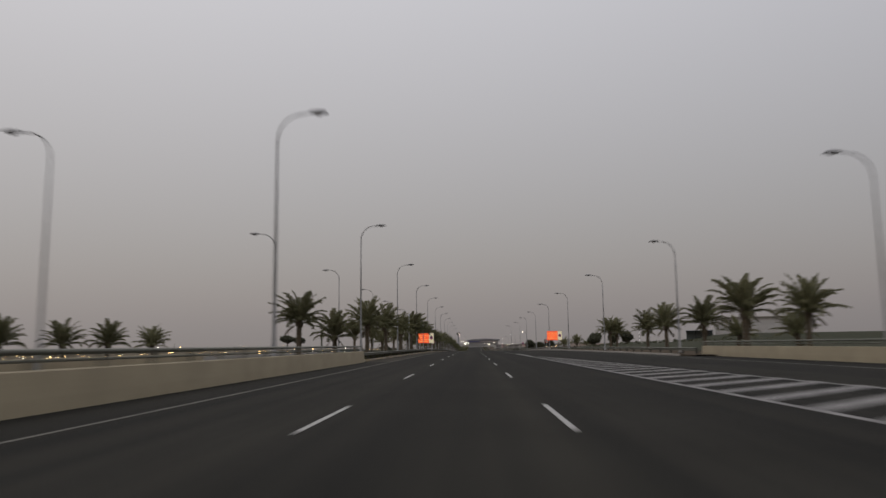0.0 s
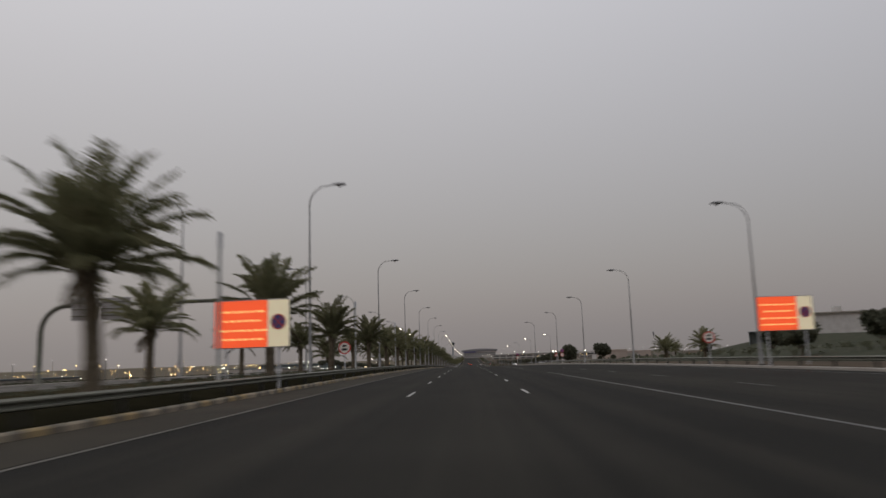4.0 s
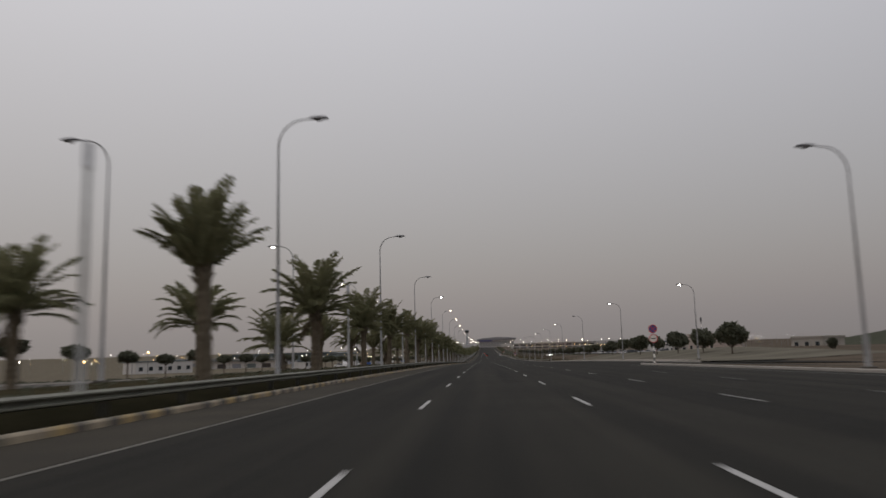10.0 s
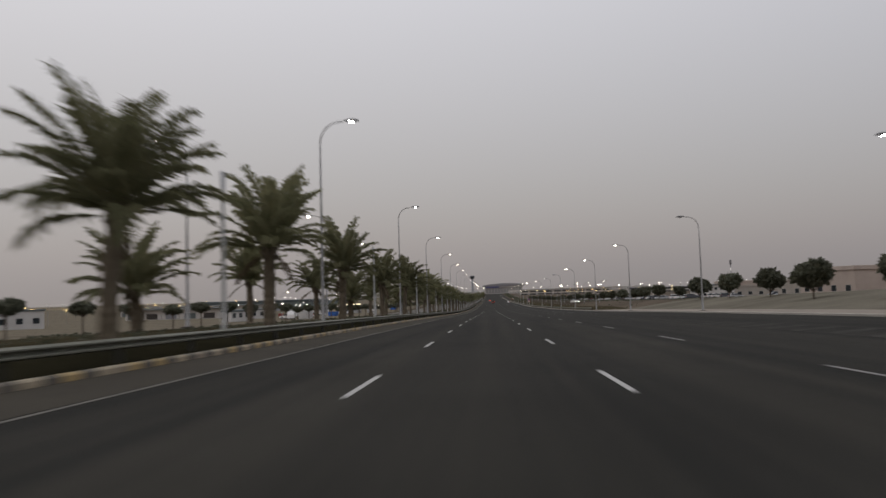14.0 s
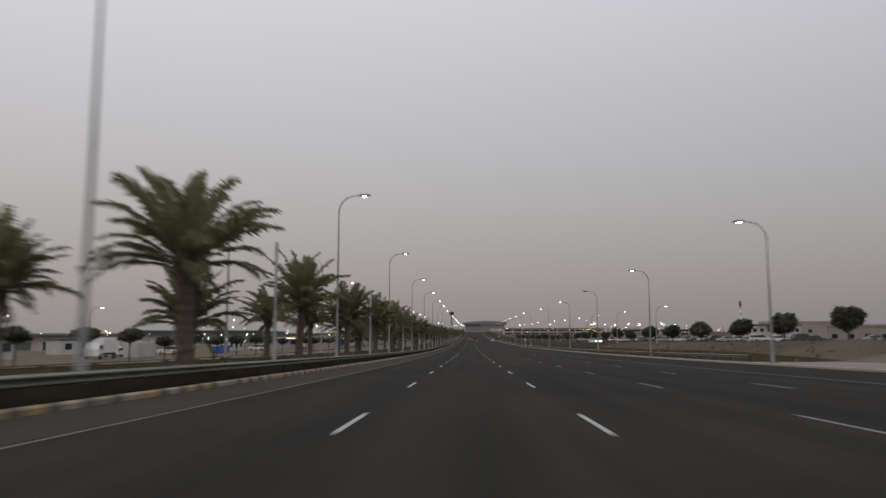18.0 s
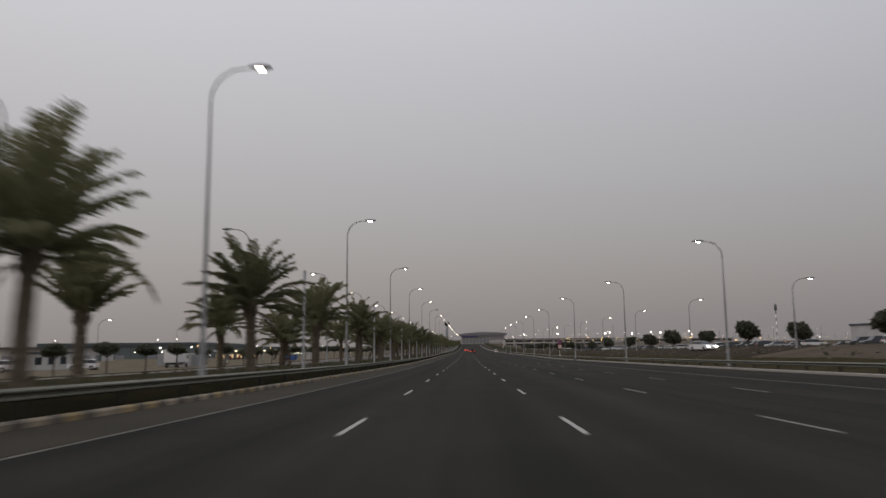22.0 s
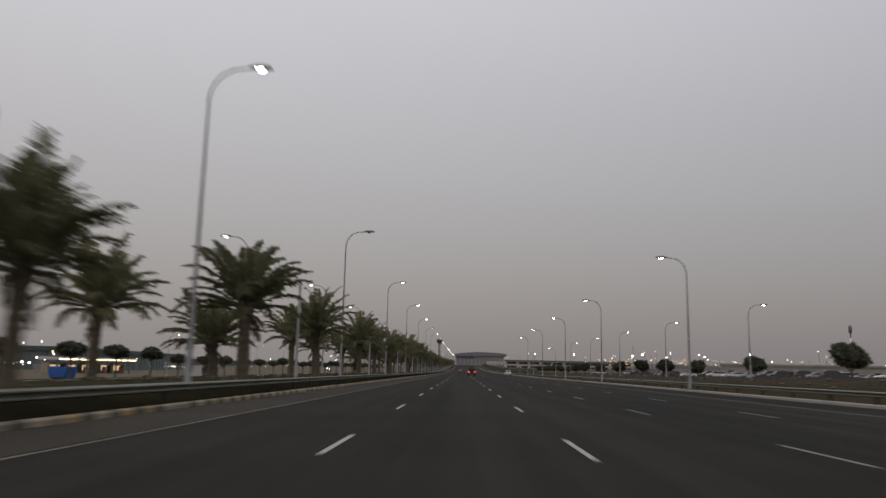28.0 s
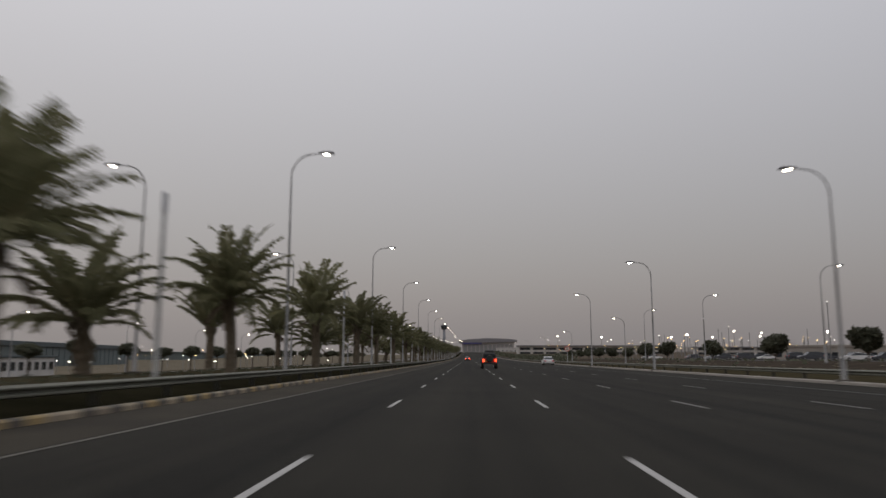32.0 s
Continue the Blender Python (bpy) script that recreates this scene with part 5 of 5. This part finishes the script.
def open_shed(m, w, d, h):
    root = empty("open_shed", m)
    bm = bmesh.new()
    box(bm, -w / 2, w / 2, -d / 2, d / 2, h - 0.5, h)
    part("roof", bevelled(bm, 0.04, 1), M_ROOF, root, "dark flat metal roof")
    bm = bmesh.new()
    box(bm, -w / 2 + 0.3, w / 2 - 0.3, d / 2 - 0.5, d / 2 - 0.2, -1.5, h - 0.502)
    part("back_wall", bm, M_CLAD, root)
    for k in range(4):
        x = -w / 2 + 0.4 + (w - 0.8) * k / 3
        bm = bmesh.new()
        box(bm, x - 0.12, x + 0.12, -d / 2 + 0.2, -d / 2 + 0.44, -1.5, h - 0.502)
        part("column", bm, M_STEEL_DARK, root)
    return tagged(root, "dark open-sided shed with a flat metal roof", "shed")


open_shed(pose(159, 500, land(159, 500), 0, 0, -14), 18, 9, 5.2)
cabin(pose(104, 492, land(104, 492), 0, 0, -66), 12, 9, 3.4, M_CONCW, 3, "pale plastered low building behind the trees", 0.6, 1)
cabin(pose(79, 514, land(79, 514), 0, 0, -75), 17, 10, 5.4, M_PINK, 4, "pinkish plastered low building behind the trees", 0.9, 1)
cabin(pose(92, 556, land(92, 556), 0, 0, -70), 20, 12, 4.4, M_CONCW, 4, "pale plastered low building behind the trees", 0.6, 1)
cabin(pose(119, 742, land(119, 742), 0, 0, 14), 22, 12, 6.2, M_WALL_W, 7, "white two storey building with rows of dark windows", 0.5, 2)
cabin(pose(92, 868, 0.5, 0, 0, -18), 44, 10, 3.5, M_CONCW, 9, "long pale low building behind the car park", 0.6)
cabin(pose(100, 960, 0.5, 0, 0, -18), 36, 10, 3.6, M_CONCW, 8, "long pale low building behind the car park", 0.6)
cabin(pose(112, 650, land(112, 650), 0, 0, -24), 24, 10, 4.2, M_CONCW, 6, "white flat-roofed building behind the car park", 0.7)

cabin(pose(144, 764, land(144, 764), 0, 0, -8), 34, 14, 7.8, M_PINK, 5, "pinkish beige two storey building beside the car park", 0.9, 2)
# lit filling station beyond the opposite carriageway
def filling_station(m):
    """A flat canopy 25 m long whose edge glows in bars, over a row of lit kiosks; the front faces -y."""
    root = empty("filling_station", m)
    bm = bmesh.new()
    box(bm, -0.6, 25.2, 0.0, 8.0, 3.45, 4.25)
    part("canopy", bevelled(bm, 0.06), M_WALL_W, root, "flat white canopy")
    for x in (0.8, 6.6, 12.4, 18.2, 24.0):
        bm = bmesh.new()
        box(bm, x - 0.22, x + 0.22, 1.6, 2.04, -0.6, 3.448)
        part("column", bevelled(bm, 0.03, 1), M_POST_W, root)
    for x, w in ((0.0, 2.9), (3.3, 2.3), (6.4, 4.2), (11.0, 2.2), (13.6, 1.1), (15.2, 4.0), (19.8, 1.6), (22.0, 2.6)):
        bm = bmesh.new()
        box(bm, x, x + w, -0.06, -0.003, 3.5, 3.82)
        part("lit_fascia", bm, M_SHOPLIT, root, "glowing warm fascia panel")
    x = 0.0
    for k, w in enumerate((5.4, 4.2, 6.0, 3.6, 5.0)):
        bm = bmesh.new()
        box(bm, x + 0.15, x + w - 0.15, 4.4, 7.6, -0.6, (2.7, 2.5, 2.9, 2.4, 2.7)[k])
        kiosk = part("kiosk", bevelled(bm, 0.04, 1), (M_CONC, M_CONCW)[k % 2], root)
        # pane glows to stand in for canopy lamps lighting the kiosk front
        bm = bmesh.new()
        box(bm, x + 0.5, x + w * 0.62, 4.32, 4.396, 0.75, 2.15)
        part("lit_window", bm, M_KIOSKLIT, kiosk, "warm pane, its glow standing in for canopy light")
        bm = bmesh.new()
        box(bm, x + w * 0.70, x + w * 0.70 + 0.9, 4.33, 4.396, 0.0, 2.1)
        part("door", bm, M_DARK, kiosk)
        x += w + 0.1
    for x in (3.6, 9.4, 15.4, 21.0):
        bm = bmesh.new()
        box(bm, x - 0.45, x + 0.45, 1.5, 2.1, 0.0, 1.75)
        part("fuel_pump", bevelled(bm, 0.05, 1), (M_SIGNWHITE, M_REDOX)[int(x) % 2], root)
    return tagged(root, "filling station with glowing canopy edge over lit kiosks", "filling station")


filling_station(pose(-106.9, 863.8, land(-104, 875) + 0.1, 0, 0, 64))


# ---- long warehouse and the terminal ahead ----
def warehouse(m, length, depth, h):
    root = empty("warehouse", m)
    bm = bmesh.new()
    box(bm, -depth / 2, depth / 2, 0, length, -9.0, h)
    part("wall", bm, M_CLAD, root, "grey green metal cladding")
    bm = bmesh.new()
    extrude_profile(bm, ((-depth / 2 - 1, h + 0.003), (depth / 2 + 1, h + 0.003), (depth / 2 + 1, h + 0.5), (0, h + 1.0), (-depth / 2 - 1, h + 0.5)), -1, length + 1)
    part("roof", bm, M_ROOF, root, "low pitched dark metal roof")
    n = int(length / 24)
    for k in range(n):
        y = length * (k + 0.5) / n
        bm = bmesh.new()
        box(bm, depth / 2 + 0.01, depth / 2 + 0.12, y - 2.5, y + 2.5, -0.3, 4.4)
        part("shutter_door", bevelled(bm, 0.02, 1), M_TERM, root)
    for k in range(int(length / 8)):
        y = 4 + 8 * k
        bm = bmesh.new()
        box(bm, depth / 2 + 0.01, depth / 2 + 0.10, y - 0.12, y + 0.12, -0.3, h - 0.05)
        part("cladding_rib", bm, M_ROOF, root)
    return tagged(root, "long low warehouse with grey green cladding and dark roof", "warehouse", "warehouses")



def depot(m, w, d, h):
    """A broad hall with its long front towards -y, clad in ribbed sheet under a dark flat roof, some upper windows lit."""
    root = empty("depot_hall", m)
    bm = bmesh.new()
    box(bm, 0, w, 0, d, -3, h - 1.8)
    part("wall", bm, M_CLAD, root, "grey green ribbed cladding")
    bm = bmesh.new()
    box(bm, -0.8, w + 0.8, -0.8, d + 0.8, h - 1.797, h)
    part("roof", bevelled(bm, 0.08, 1), M_ROOF, root, "dark deep flat roof edge")
    for k in range(int(w / 6)):
        bm = bmesh.new()
        box(bm, 6 * k + 0.2, 6 * k + 0.5, -0.14, -0.002, -2.5, h - 1.85)
        part("cladding_rib", bm, M_ROOF, root)
    for k in range(int(d / 6)):
        bm = bmesh.new()
        box(bm, w + 0.002, w + 0.14, 6 * k + 0.2, 6 * k + 0.5, -2.5, h - 1.85)
        part("cladding_rib", bm, M_ROOF, root)
    for k in range(5):
        bm = bmesh.new()
        box(bm, 6 + 17 * k, 11 + 17 * k, -0.2, -0.02, -1, 4.6)
        part("shutter_door", bevelled(bm, 0.02, 1), M_TERM, root)
    rng = random.Random(12)
    for k in range(14):
        x, z = w * 0.58 + 2.5 * k + rng.uniform(-0.8, 0.8), h - rng.uniform(3.0, 6.6)
        bm = bmesh.new()
        box(bm, x, x + rng.uniform(0.3, 0.7), -0.22, -0.145, z, z + 0.4)
        part("lit_window", bm, M_WHITEFAR, root, "small lit window")
    return tagged(root, "broad depot hall with grey green cladding and dark roof edge", "warehouse", "warehouses")


depot(pose(-234, 933, -3.9, 0, 0, 8.6), 87, 192, 11.4)


def long_shed(m, w, d, h, label):
    """A pale shed with a thin projecting roof, open bays and panels along -y and +x."""
    root = empty("long_shed", m)
    bm = bmesh.new()
    box(bm, 0, w, 0, d, -3, h - 0.35)
    part("wall", bm, M_WALL_W, root)
    bm = bmesh.new()
    box(bm, -1.2, w + 1.6, -2.0, d + 1, h - 0.347, h)
    part("roof", bevelled(bm, 0.04, 1), M_ROOF, root, "thin dark roof edge")
    for k in range(int(w / 8)):
        bm = bmesh.new()
        box(bm, 8 * k + 1.0, 8 * k + 5.6, -0.1, -0.002, 0.2, h * 0.55)
        part("bay", bm, (M_CLAD, M_DARK, M_TERM)[k % 3], root)
    for k in range(int(d / 9)):
        bm = bmesh.new()
        box(bm, w + 0.002, w + 0.1, 9 * k + 1.5, 9 * k + 6.5, 0.2, h * 0.55)
        part("bay", bm, (M_TERM, M_CLAD)[k % 2], root)
    return tagged(root, label, "shed", "long pale sheds")


long_shed(pose(-238, 806, -2.6), 86, 44, 7.4, "long pale shed with a thin dark roof")
long_shed(pose(-150, 640, land(-150, 640)), 40, 16, 4.4, "low pale shed with a thin dark roof")


def box_truck(m, paint, label):
    root = empty("truck", m)
    bm = bmesh.new()
    box(bm, -1.15, 1.15, -4.0, 1.7, 0.95, 3.2)
    part("cargo_box", bevelled(bm, 0.04, 1), paint, root)
    bm = bmesh.new()
    side_form(bm, ((1.85, 0.55), (1.85, 2.45), (3.0, 2.45), (3.55, 1.55), (3.65, 0.55)), 1.05, 0.1)
    part("cab", bevelled(bm, 0.05), paint, root)
    bm = bmesh.new()
    side_form(bm, ((2.1, 1.55), (2.1, 2.2), (2.95, 2.2), (3.3, 1.55)), 1.07, 0.08)
    part("cab_glass", bm, M_CARGLASS, root)
    bm = bmesh.new()
    box(bm, -0.5, 0.5, -3.9, 3.2, 0.6, 0.94)
    part("chassis", bm, M_BLACK, root)
    for x in (-0.95, 0.95):
        for y in (-2.6, 2.6):
            wheel(root, x, y, 0.46, 0.28)
    return tagged(root, label, "truck", "parked trucks")


tr = box_truck(pose(-52, 668, land(-52, 668), 0, 0, 5), M_CARWHITE, "white box truck parked beyond the opposite carriageway")
copy_thing(tr, pose(-56, 552, land(-56, 552), 0, 0, 186))


def cargo_container(m, paint, label):
    root = empty("cargo_container", m)
    bm = bmesh.new()
    box(bm, -1.2, 1.2, -3.0, 3.0, 0.05, 2.6)
    part("body", bevelled(bm, 0.03, 1), paint, root)
    for sx in (-1, 1):
        for k in range(14):
            bm = bmesh.new()
            y = -2.75 + 0.42 * k
            box(bm, min(sx * 1.203, sx * 1.24), max(sx * 1.203, sx * 1.24), y, y + 0.2, 0.2, 2.45)
            part("rib", bm, paint, root)
    return tagged(root, label, "container", "cargo containers")


cc = cargo_container(pose(-55, 682, land(-55, 682), 0, 0, 3), M_CARSILVER, "grey ribbed steel cargo container on sand")
cargo_container(pose(-55, 563, land(-55, 563), 0, 0, -4), M_WALL_W, "white ribbed steel cargo container on sand")
copy_thing(cc, pose(-66, 700, land(-66, 700), 0, 0, 70))
warehouse(pose(-260, 1320, -6.0), 300, 80, 9.0)

t = empty("terminal_building", pose(28, 1830, 0))
bm = bmesh.new()
box(bm, -38, 38, 0, 60, -2.5, 15.5)
part("hall", bm, M_WALL_W, t, "pale glazed hall")
bm = bmesh.new()
prof = [(-42, 14.2), (42, 14.8), (42, 18.2), (28, 19.9), (0, 20.8), (-28, 19.2), (-42, 16.8)]
extrude_profile(bm, prof, -3, 63)
part("roof", bm, M_HAZE_ROOF, t, "wide curved roof, haze painted into its grey")
for k in range(13):
    x = -36 + 6.0 * k
    bm = bmesh.new()
    box(bm, x - 0.3, x + 0.3, -1.2, -0.6, -2.5, 14.3)
    part("column", bm, M_POST_W, t)
for k in range(12):
    x = -36 + 6.0 * k
    bm = bmesh.new()
    box(bm, x + 0.6, x + 5.4, -0.12, -0.02, 1.0, 12.5)
    part("glazing", bm, M_GLASS_OFF, t)
bm = bmesh.new()
box(bm, -37, -9, -2.6, -1.8, 12.2, 16.4)
part("fascia", bevelled(bm, 0.05, 1), M_SIGNBLUE, t, "broad blue fascia under the roof")
tagged(t, "wide airport terminal with curved grey roof and tall columns", "terminal")
for x, w, h in ((-34, 34, 5.5), (64, 60, 5.0), (140, 80, 6.0), (250, 90, 7.0), (-120, 80, 6.0)):
    cabin(pose(x, 1640 + abs(x) * 0.4, 0), w, 14, h, M_WALL_W, int(w / 5), "long pale low building near the terminal", 0.6)



def white_wing(m, length, h):
    """A long white block with a projecting roof edge and a band of windows on each storey."""
    root = empty("terminal_wing", m)
    bm = bmesh.new()
    box(bm, 0, length, 0, 18, -3.0, h)
    part("wall", bm, M_WALL_W, root, "white clad wall")
    bm = bmesh.new()
    box(bm, -1, length + 1, -2.2, 19, h + 0.003, h + 0.9)
    part("roof", bevelled(bm, 0.05, 1), M_HAZE_ROOF, root)
    for k in range(int(length / 12)):
        for z in (1.0, 5.0):
            bm = bmesh.new()
            box(bm, 12 * k + 1.2, 12 * k + 10.8, -0.12, -0.02, z, z + 2.2)
            part("window_band", bm, M_CARGLASS, root)
    return tagged(root, "long white two storey terminal wing with bands of windows", "building", "terminal wings")


white_wing(pose(46, 1440, -1.0, 0, 0, 2), 132, 8.4)
white_wing(pose(196, 1400, -1.0, 0, 0, -6), 108, 7.2)
tower = empty("control_tower", pose(-31, 1690, 0))
bm = bmesh.new()
tube(bm, [(0, 0, -0.5), (0, 0, 18), (0, 0, 29)], [2.2, 1.8, 1.6], 16)
part("shaft", bm, M_TERM, tower)
bm = bmesh.new()
tube(bm, [(0, 0, 29), (0, 0, 30), (0, 0, 34), (0, 0, 35)], [1.8, 3.6, 4.4, 3.2], 16)
part("cab", bm, M_CARGLASS, tower, "dark glazed control cab")
bm = bmesh.new()
tube(bm, [(0, 0, 35), (0, 0, 39)], [0.3, 0.1], 8)
part("antenna", bm, M_HEAD, tower)
tagged(tower, "tall airport control tower with dark glazed cab", "control tower")

# striped mast with a dark head on the skyline
mast = empty("striped_mast", pose(274, 1196, 0))
for k in range(10):
    bm = bmesh.new()
    tube(bm, [(0, 0, 3.1 * k), (0, 0, 3.1 * k + 3.1)], 0.45, 10)
    part("band", bm, (M_SIGNWHITE, M_HEAD)[k % 2], mast)
bm = bmesh.new()
tube(bm, [(0, 0, 31), (0, 0, 32), (0, 0, 36), (0, 0, 37)], [0.6, 1.15, 1.15, 0.6], 12)
part("head", bm, M_HEAD, mast)
tagged(mast, "tall black and white banded mast with dark head", "mast")

# ---- far lights on masts, hedges and rubble ----
def far_lights(seed, n, x0, x1, y0, y1, h0, h1, r, material, label):
    rng = random.Random(seed)
    bm = bmesh.new()
    for _ in range(n):
        x, y, h = rng.uniform(x0, x1), rng.uniform(y0, y1), rng.uniform(h0, h1)
        z = land(x, y)
        v = [bm.verts.new((x + dx, y + dy, zz)) for zz in (z - 0.1, z + h) for dx, dy in ((-0.09, 0), (0.09, 0), (0, 0.15))]
        for a, b in ((0, 1), (1, 2), (2, 0)):
            bm.faces.new((v[a], v[b], v[b + 3], v[a + 3]))
        s = 0.78 * r * rng.uniform(0.6, 1.3) * (0.5 + (y - y0) / (y1 - y0))
        c = Vector((x, y, z + h + s))
        p = [bm.verts.new(c + Vector(q) * s) for q in ((1, 0, 0), (0, 1, 0), (-1, 0, 0), (0, -1, 0), (0, 0, 0.8), (0, 0, -0.8))]
        for a, b in ((0, 1), (1, 2), (2, 3), (3, 0)):
            bm.faces.new((p[a], p[b], p[4])).material_index = 1
            bm.faces.new((p[b], p[a], p[5])).material_index = 1
    tagged(part("far_lights", bm, [M_POLE, material]), label, "distant lights", kind="stuff")


far_lights(31, 150, -620, -120, 420, 1500, 3, 8, 0.32, M_AMBER, "scattered amber lights on poles across the plain")
far_lights(39, 130, -330, -76, 190, 440, 2.8, 5.0, 0.27, M_AMBER, "amber lamps on short poles across the lower plain")
far_lights(49, 60, -330, -90, 320, 470, 3.5, 8.0, 0.24, M_AMBER, "amber lamps on poles further across the plain")
far_lights(40, 40, -330, -70, 190, 430, 2.8, 5.4, 0.20, M_WHITEFAR, "small white lamps on short poles across the lower plain")
far_lights(32, 80, -620, -110, 420, 1500, 5, 11, 0.30, M_WHITEFAR, "scattered white lights on poles across the plain")
far_lights(33, 46, 60, 420, 900, 1500, 9, 13, 0.19, M_WHITEFAR, "white car park lights on poles near the terminal")
far_lights(34, 70, 62, 190, 990, 1090, 5.2, 7.8, 0.16, M_AMBER, "a low row of amber lights along the car park")
far_lights(37, 50, 90, 330, 1180, 1300, 4.6, 6.6, 0.19, M_AMBER, "a low row of amber lights behind the car park")
far_lights(35, 12, 45, 190, 980, 1250, 11, 12.5, 0.55, M_WHITEFAR, "bright floodlights on tall masts near the terminal")
far_lights(51, 170, 60, 420, 1120, 1480, 3.5, 8.5, 0.17, M_AMBER, "a dense row of amber lights before the terminal")
far_lights(52, 70, 70, 480, 1000, 1480, 6, 12, 0.17, M_WHITEFAR, "small white lights on poles before the terminal")
far_lights(38, 26, -128, -109, 828, 862, 2.0, 2.5, 0.14, M_WHITEFAR, "a row of small white lights beside the filling station")
far_lights(48, 18, -96, -86, 888, 930, 2.0, 2.4, 0.14, M_WHITEFAR, "a row of small white lights beyond the filling station")
far_lights(36, 30, -110, -52, 700, 1150, 2, 4, 0.14, M_WHITEFAR, "low white lights along the far side road")


def hedge(seed, x0, x1, y0, y1, h, n, label, base=None, size=1.0):
    rng = random.Random(seed)
    bm = bmesh.new()
    for _ in range(n):
        x, y = rng.uniform(x0, x1), rng.uniform(y0, y1)
        z = (land(x, y) if base is None else base) + h * rng.random() ** 0.7 * (0.7 + 0.3 * noise.noise(Vector((x * 0.2, y * 0.12, seed))))
        c, s = Vector((x, y, z)), size * rng.uniform(0.25, 0.6)
        a = Vector((rng.gauss(0, 1), rng.gauss(0, 1), rng.gauss(0, 1))).normalized()
        t1 = a.orthogonal().normalized()
        t2 = a.cross(t1)
        bm.faces.new([bm.verts.new(c + q * s) for q in (-t1, t2 * 0.8, t1, -t2 * 0.8)])
    tagged(part("hedge", bm, M_LEAF), label, "hedge", kind="stuff")


hedge(41, 24, 30, 960, 1560, 2.6, 5200, "long dark green hedge beside the road ahead")
hedge(42, -47, -43.5, 150, 430, 0.3, 1700, "low dark shrubs along the far side road", None, 0.5)
hedge(43, 34, 70, 150, 300, 0.6, 700, "low scattered shrubs on the grassy bank")
hedge(46, 46, 56, 500, 1040, 0.5, 900, "scattered dark shrubs before the car park", None, 0.7)
hedge(45, 29, 44, 500, 960, 0.4, 420, "scattered low dry scrub on the sandy verge", None, 0.6)
hedge(44, -16.6, -10.6, 60, 900, 0.08, 5200, "low ground cover in the median", 0.42, 0.32)

# low rubble and edging stones on the sandy verge
rng = random.Random(77)
bm = bmesh.new()
for _ in range(420):
    x, y, s = rng.uniform(24.5, 36), rng.uniform(500, 900), rng.uniform(0.06, 0.26)
    c = Vector((x, y, max(0.11, land(x, y) + 0.12) + s * 0.2))
    p = [bm.verts.new(c + Vector((q[0] * rng.uniform(0.7, 1.3), q[1] * rng.uniform(0.7, 1.3), q[2] * 0.6)) * s) for q in ((1, 0, 0), (0, 1, 0), (-1, 0, 0), (0, -1, 0), (0, 0, 1), (0, 0, -1))]
    for a, b in ((0, 1), (1, 2), (2, 3), (3, 0)):
        bm.faces.new((p[a], p[b], p[4]))
        bm.faces.new((p[b], p[a], p[5]))
tagged(part("rubble", bm, M_PALESAND), "loose pale stones on the sandy verge", "stones", kind="stuff")

# ---- painted kerb stones along the median ----
STONE = 0.595
def stone_bm(y0=0.0, bm=None, mi=0, x0=0.0):
    bm = bm or bmesh.new()
    prof = ((0.0, -0.12), (0.0, 0.11), (-0.03, 0.15), (-0.15, 0.15), (-0.15, -0.12))
    a = [bm.verts.new((x0 + x, y0 + 0.006, z)) for x, z in prof]
    b = [bm.verts.new((x0 + x, y0 + STONE - 0.006, z)) for x, z in prof]
    for k in range(4):
        bm.faces.new((a[k], a[k + 1], b[k + 1], b[k])).material_index = mi
    bm.faces.new(a[::-1]).material_index = mi
    bm.faces.new(b).material_index = mi
    return bm


kerb = tagged(part("kerb", stone_bm(33.55), M_KERB_K), "kerb of alternately yellow-white and dark painted stones", "kerb", kind="structure")
kerb.location = (X_KERB, 0, 0)
stones = []
for m_ in (M_KERB_Y, M_KERB_K, M_KERB_W, M_KERB_T):
    me = bpy.data.meshes.new("kerb_stone")
    b_ = stone_bm()
    b_.to_mesh(me)
    b_.free()
    me.materials.append(m_)
    stones.append(me)
def stone_kind(k):
    """Light and dark stones by turns, some of the light ones yellow, a few worn to tan."""
    if k % 2:
        return 3 if (k * 7) % 23 < 3 else 1
    return (0, 2, 0, 0, 2, 3, 2)[(k // 2) % 7]


bm = bmesh.new()
for k in range(2460):
    y = 34.15 + STONE * k
    if 520 <= y < 698:
        ob = new("kerb_stone", stones[stone_kind(k)])
        ob.parent = kerb
        ob.location = (0.0, y, 0)
    else:
        stone_bm(y, bm, stone_kind(k))
rest_ = part("kerb_stones", bm, [M_KERB_Y, M_KERB_K, M_KERB_W, M_KERB_T], kerb)
tagged(rest_, kind="stuff")

# ---- lay everything on the road's grade ----
def drop(x, y):
    """How far the opposite carriageway and the ground beyond it lie below this one."""
    return 0.6 * max(0.0, min(1.0, (-19.6 - x) / 4)) * max(0.0, min(1.0, (y - 290) / 60))


LONG = {"ground", "road", "verge", "pavement", "edge_line", "lane_line", "hatched_gore", "kerb", "parapet", "guard_rail", "hedge", "far_lights", "rubble"}
bent = set()


def bend(ob):
    if ob.data is not None and ob.data.name not in bent:
        bent.add(ob.data.name)
        for v in ob.data.vertices:
            v.co.z += rise(v.co.y + ob.location.y) - drop(v.co.x + ob.location.x, v.co.y + ob.location.y)


for ob in list(scene.objects):
    if ob.parent is not None or ob.type in {"CAMERA", "LIGHT"}:
        continue
    if ob.name.split(".")[0] in LONG:
        bend(ob)
        for c in ob.children:
            if c.location.y == 0.0:
                bend(c)
            else:
                c.location.z += rise(c.location.y)
                c.rotation_euler.x = math.atan(slope(c.location.y + 1.5))
    else:
        ob.location.z += rise(ob.location.y) - drop(ob.location.x, ob.location.y)
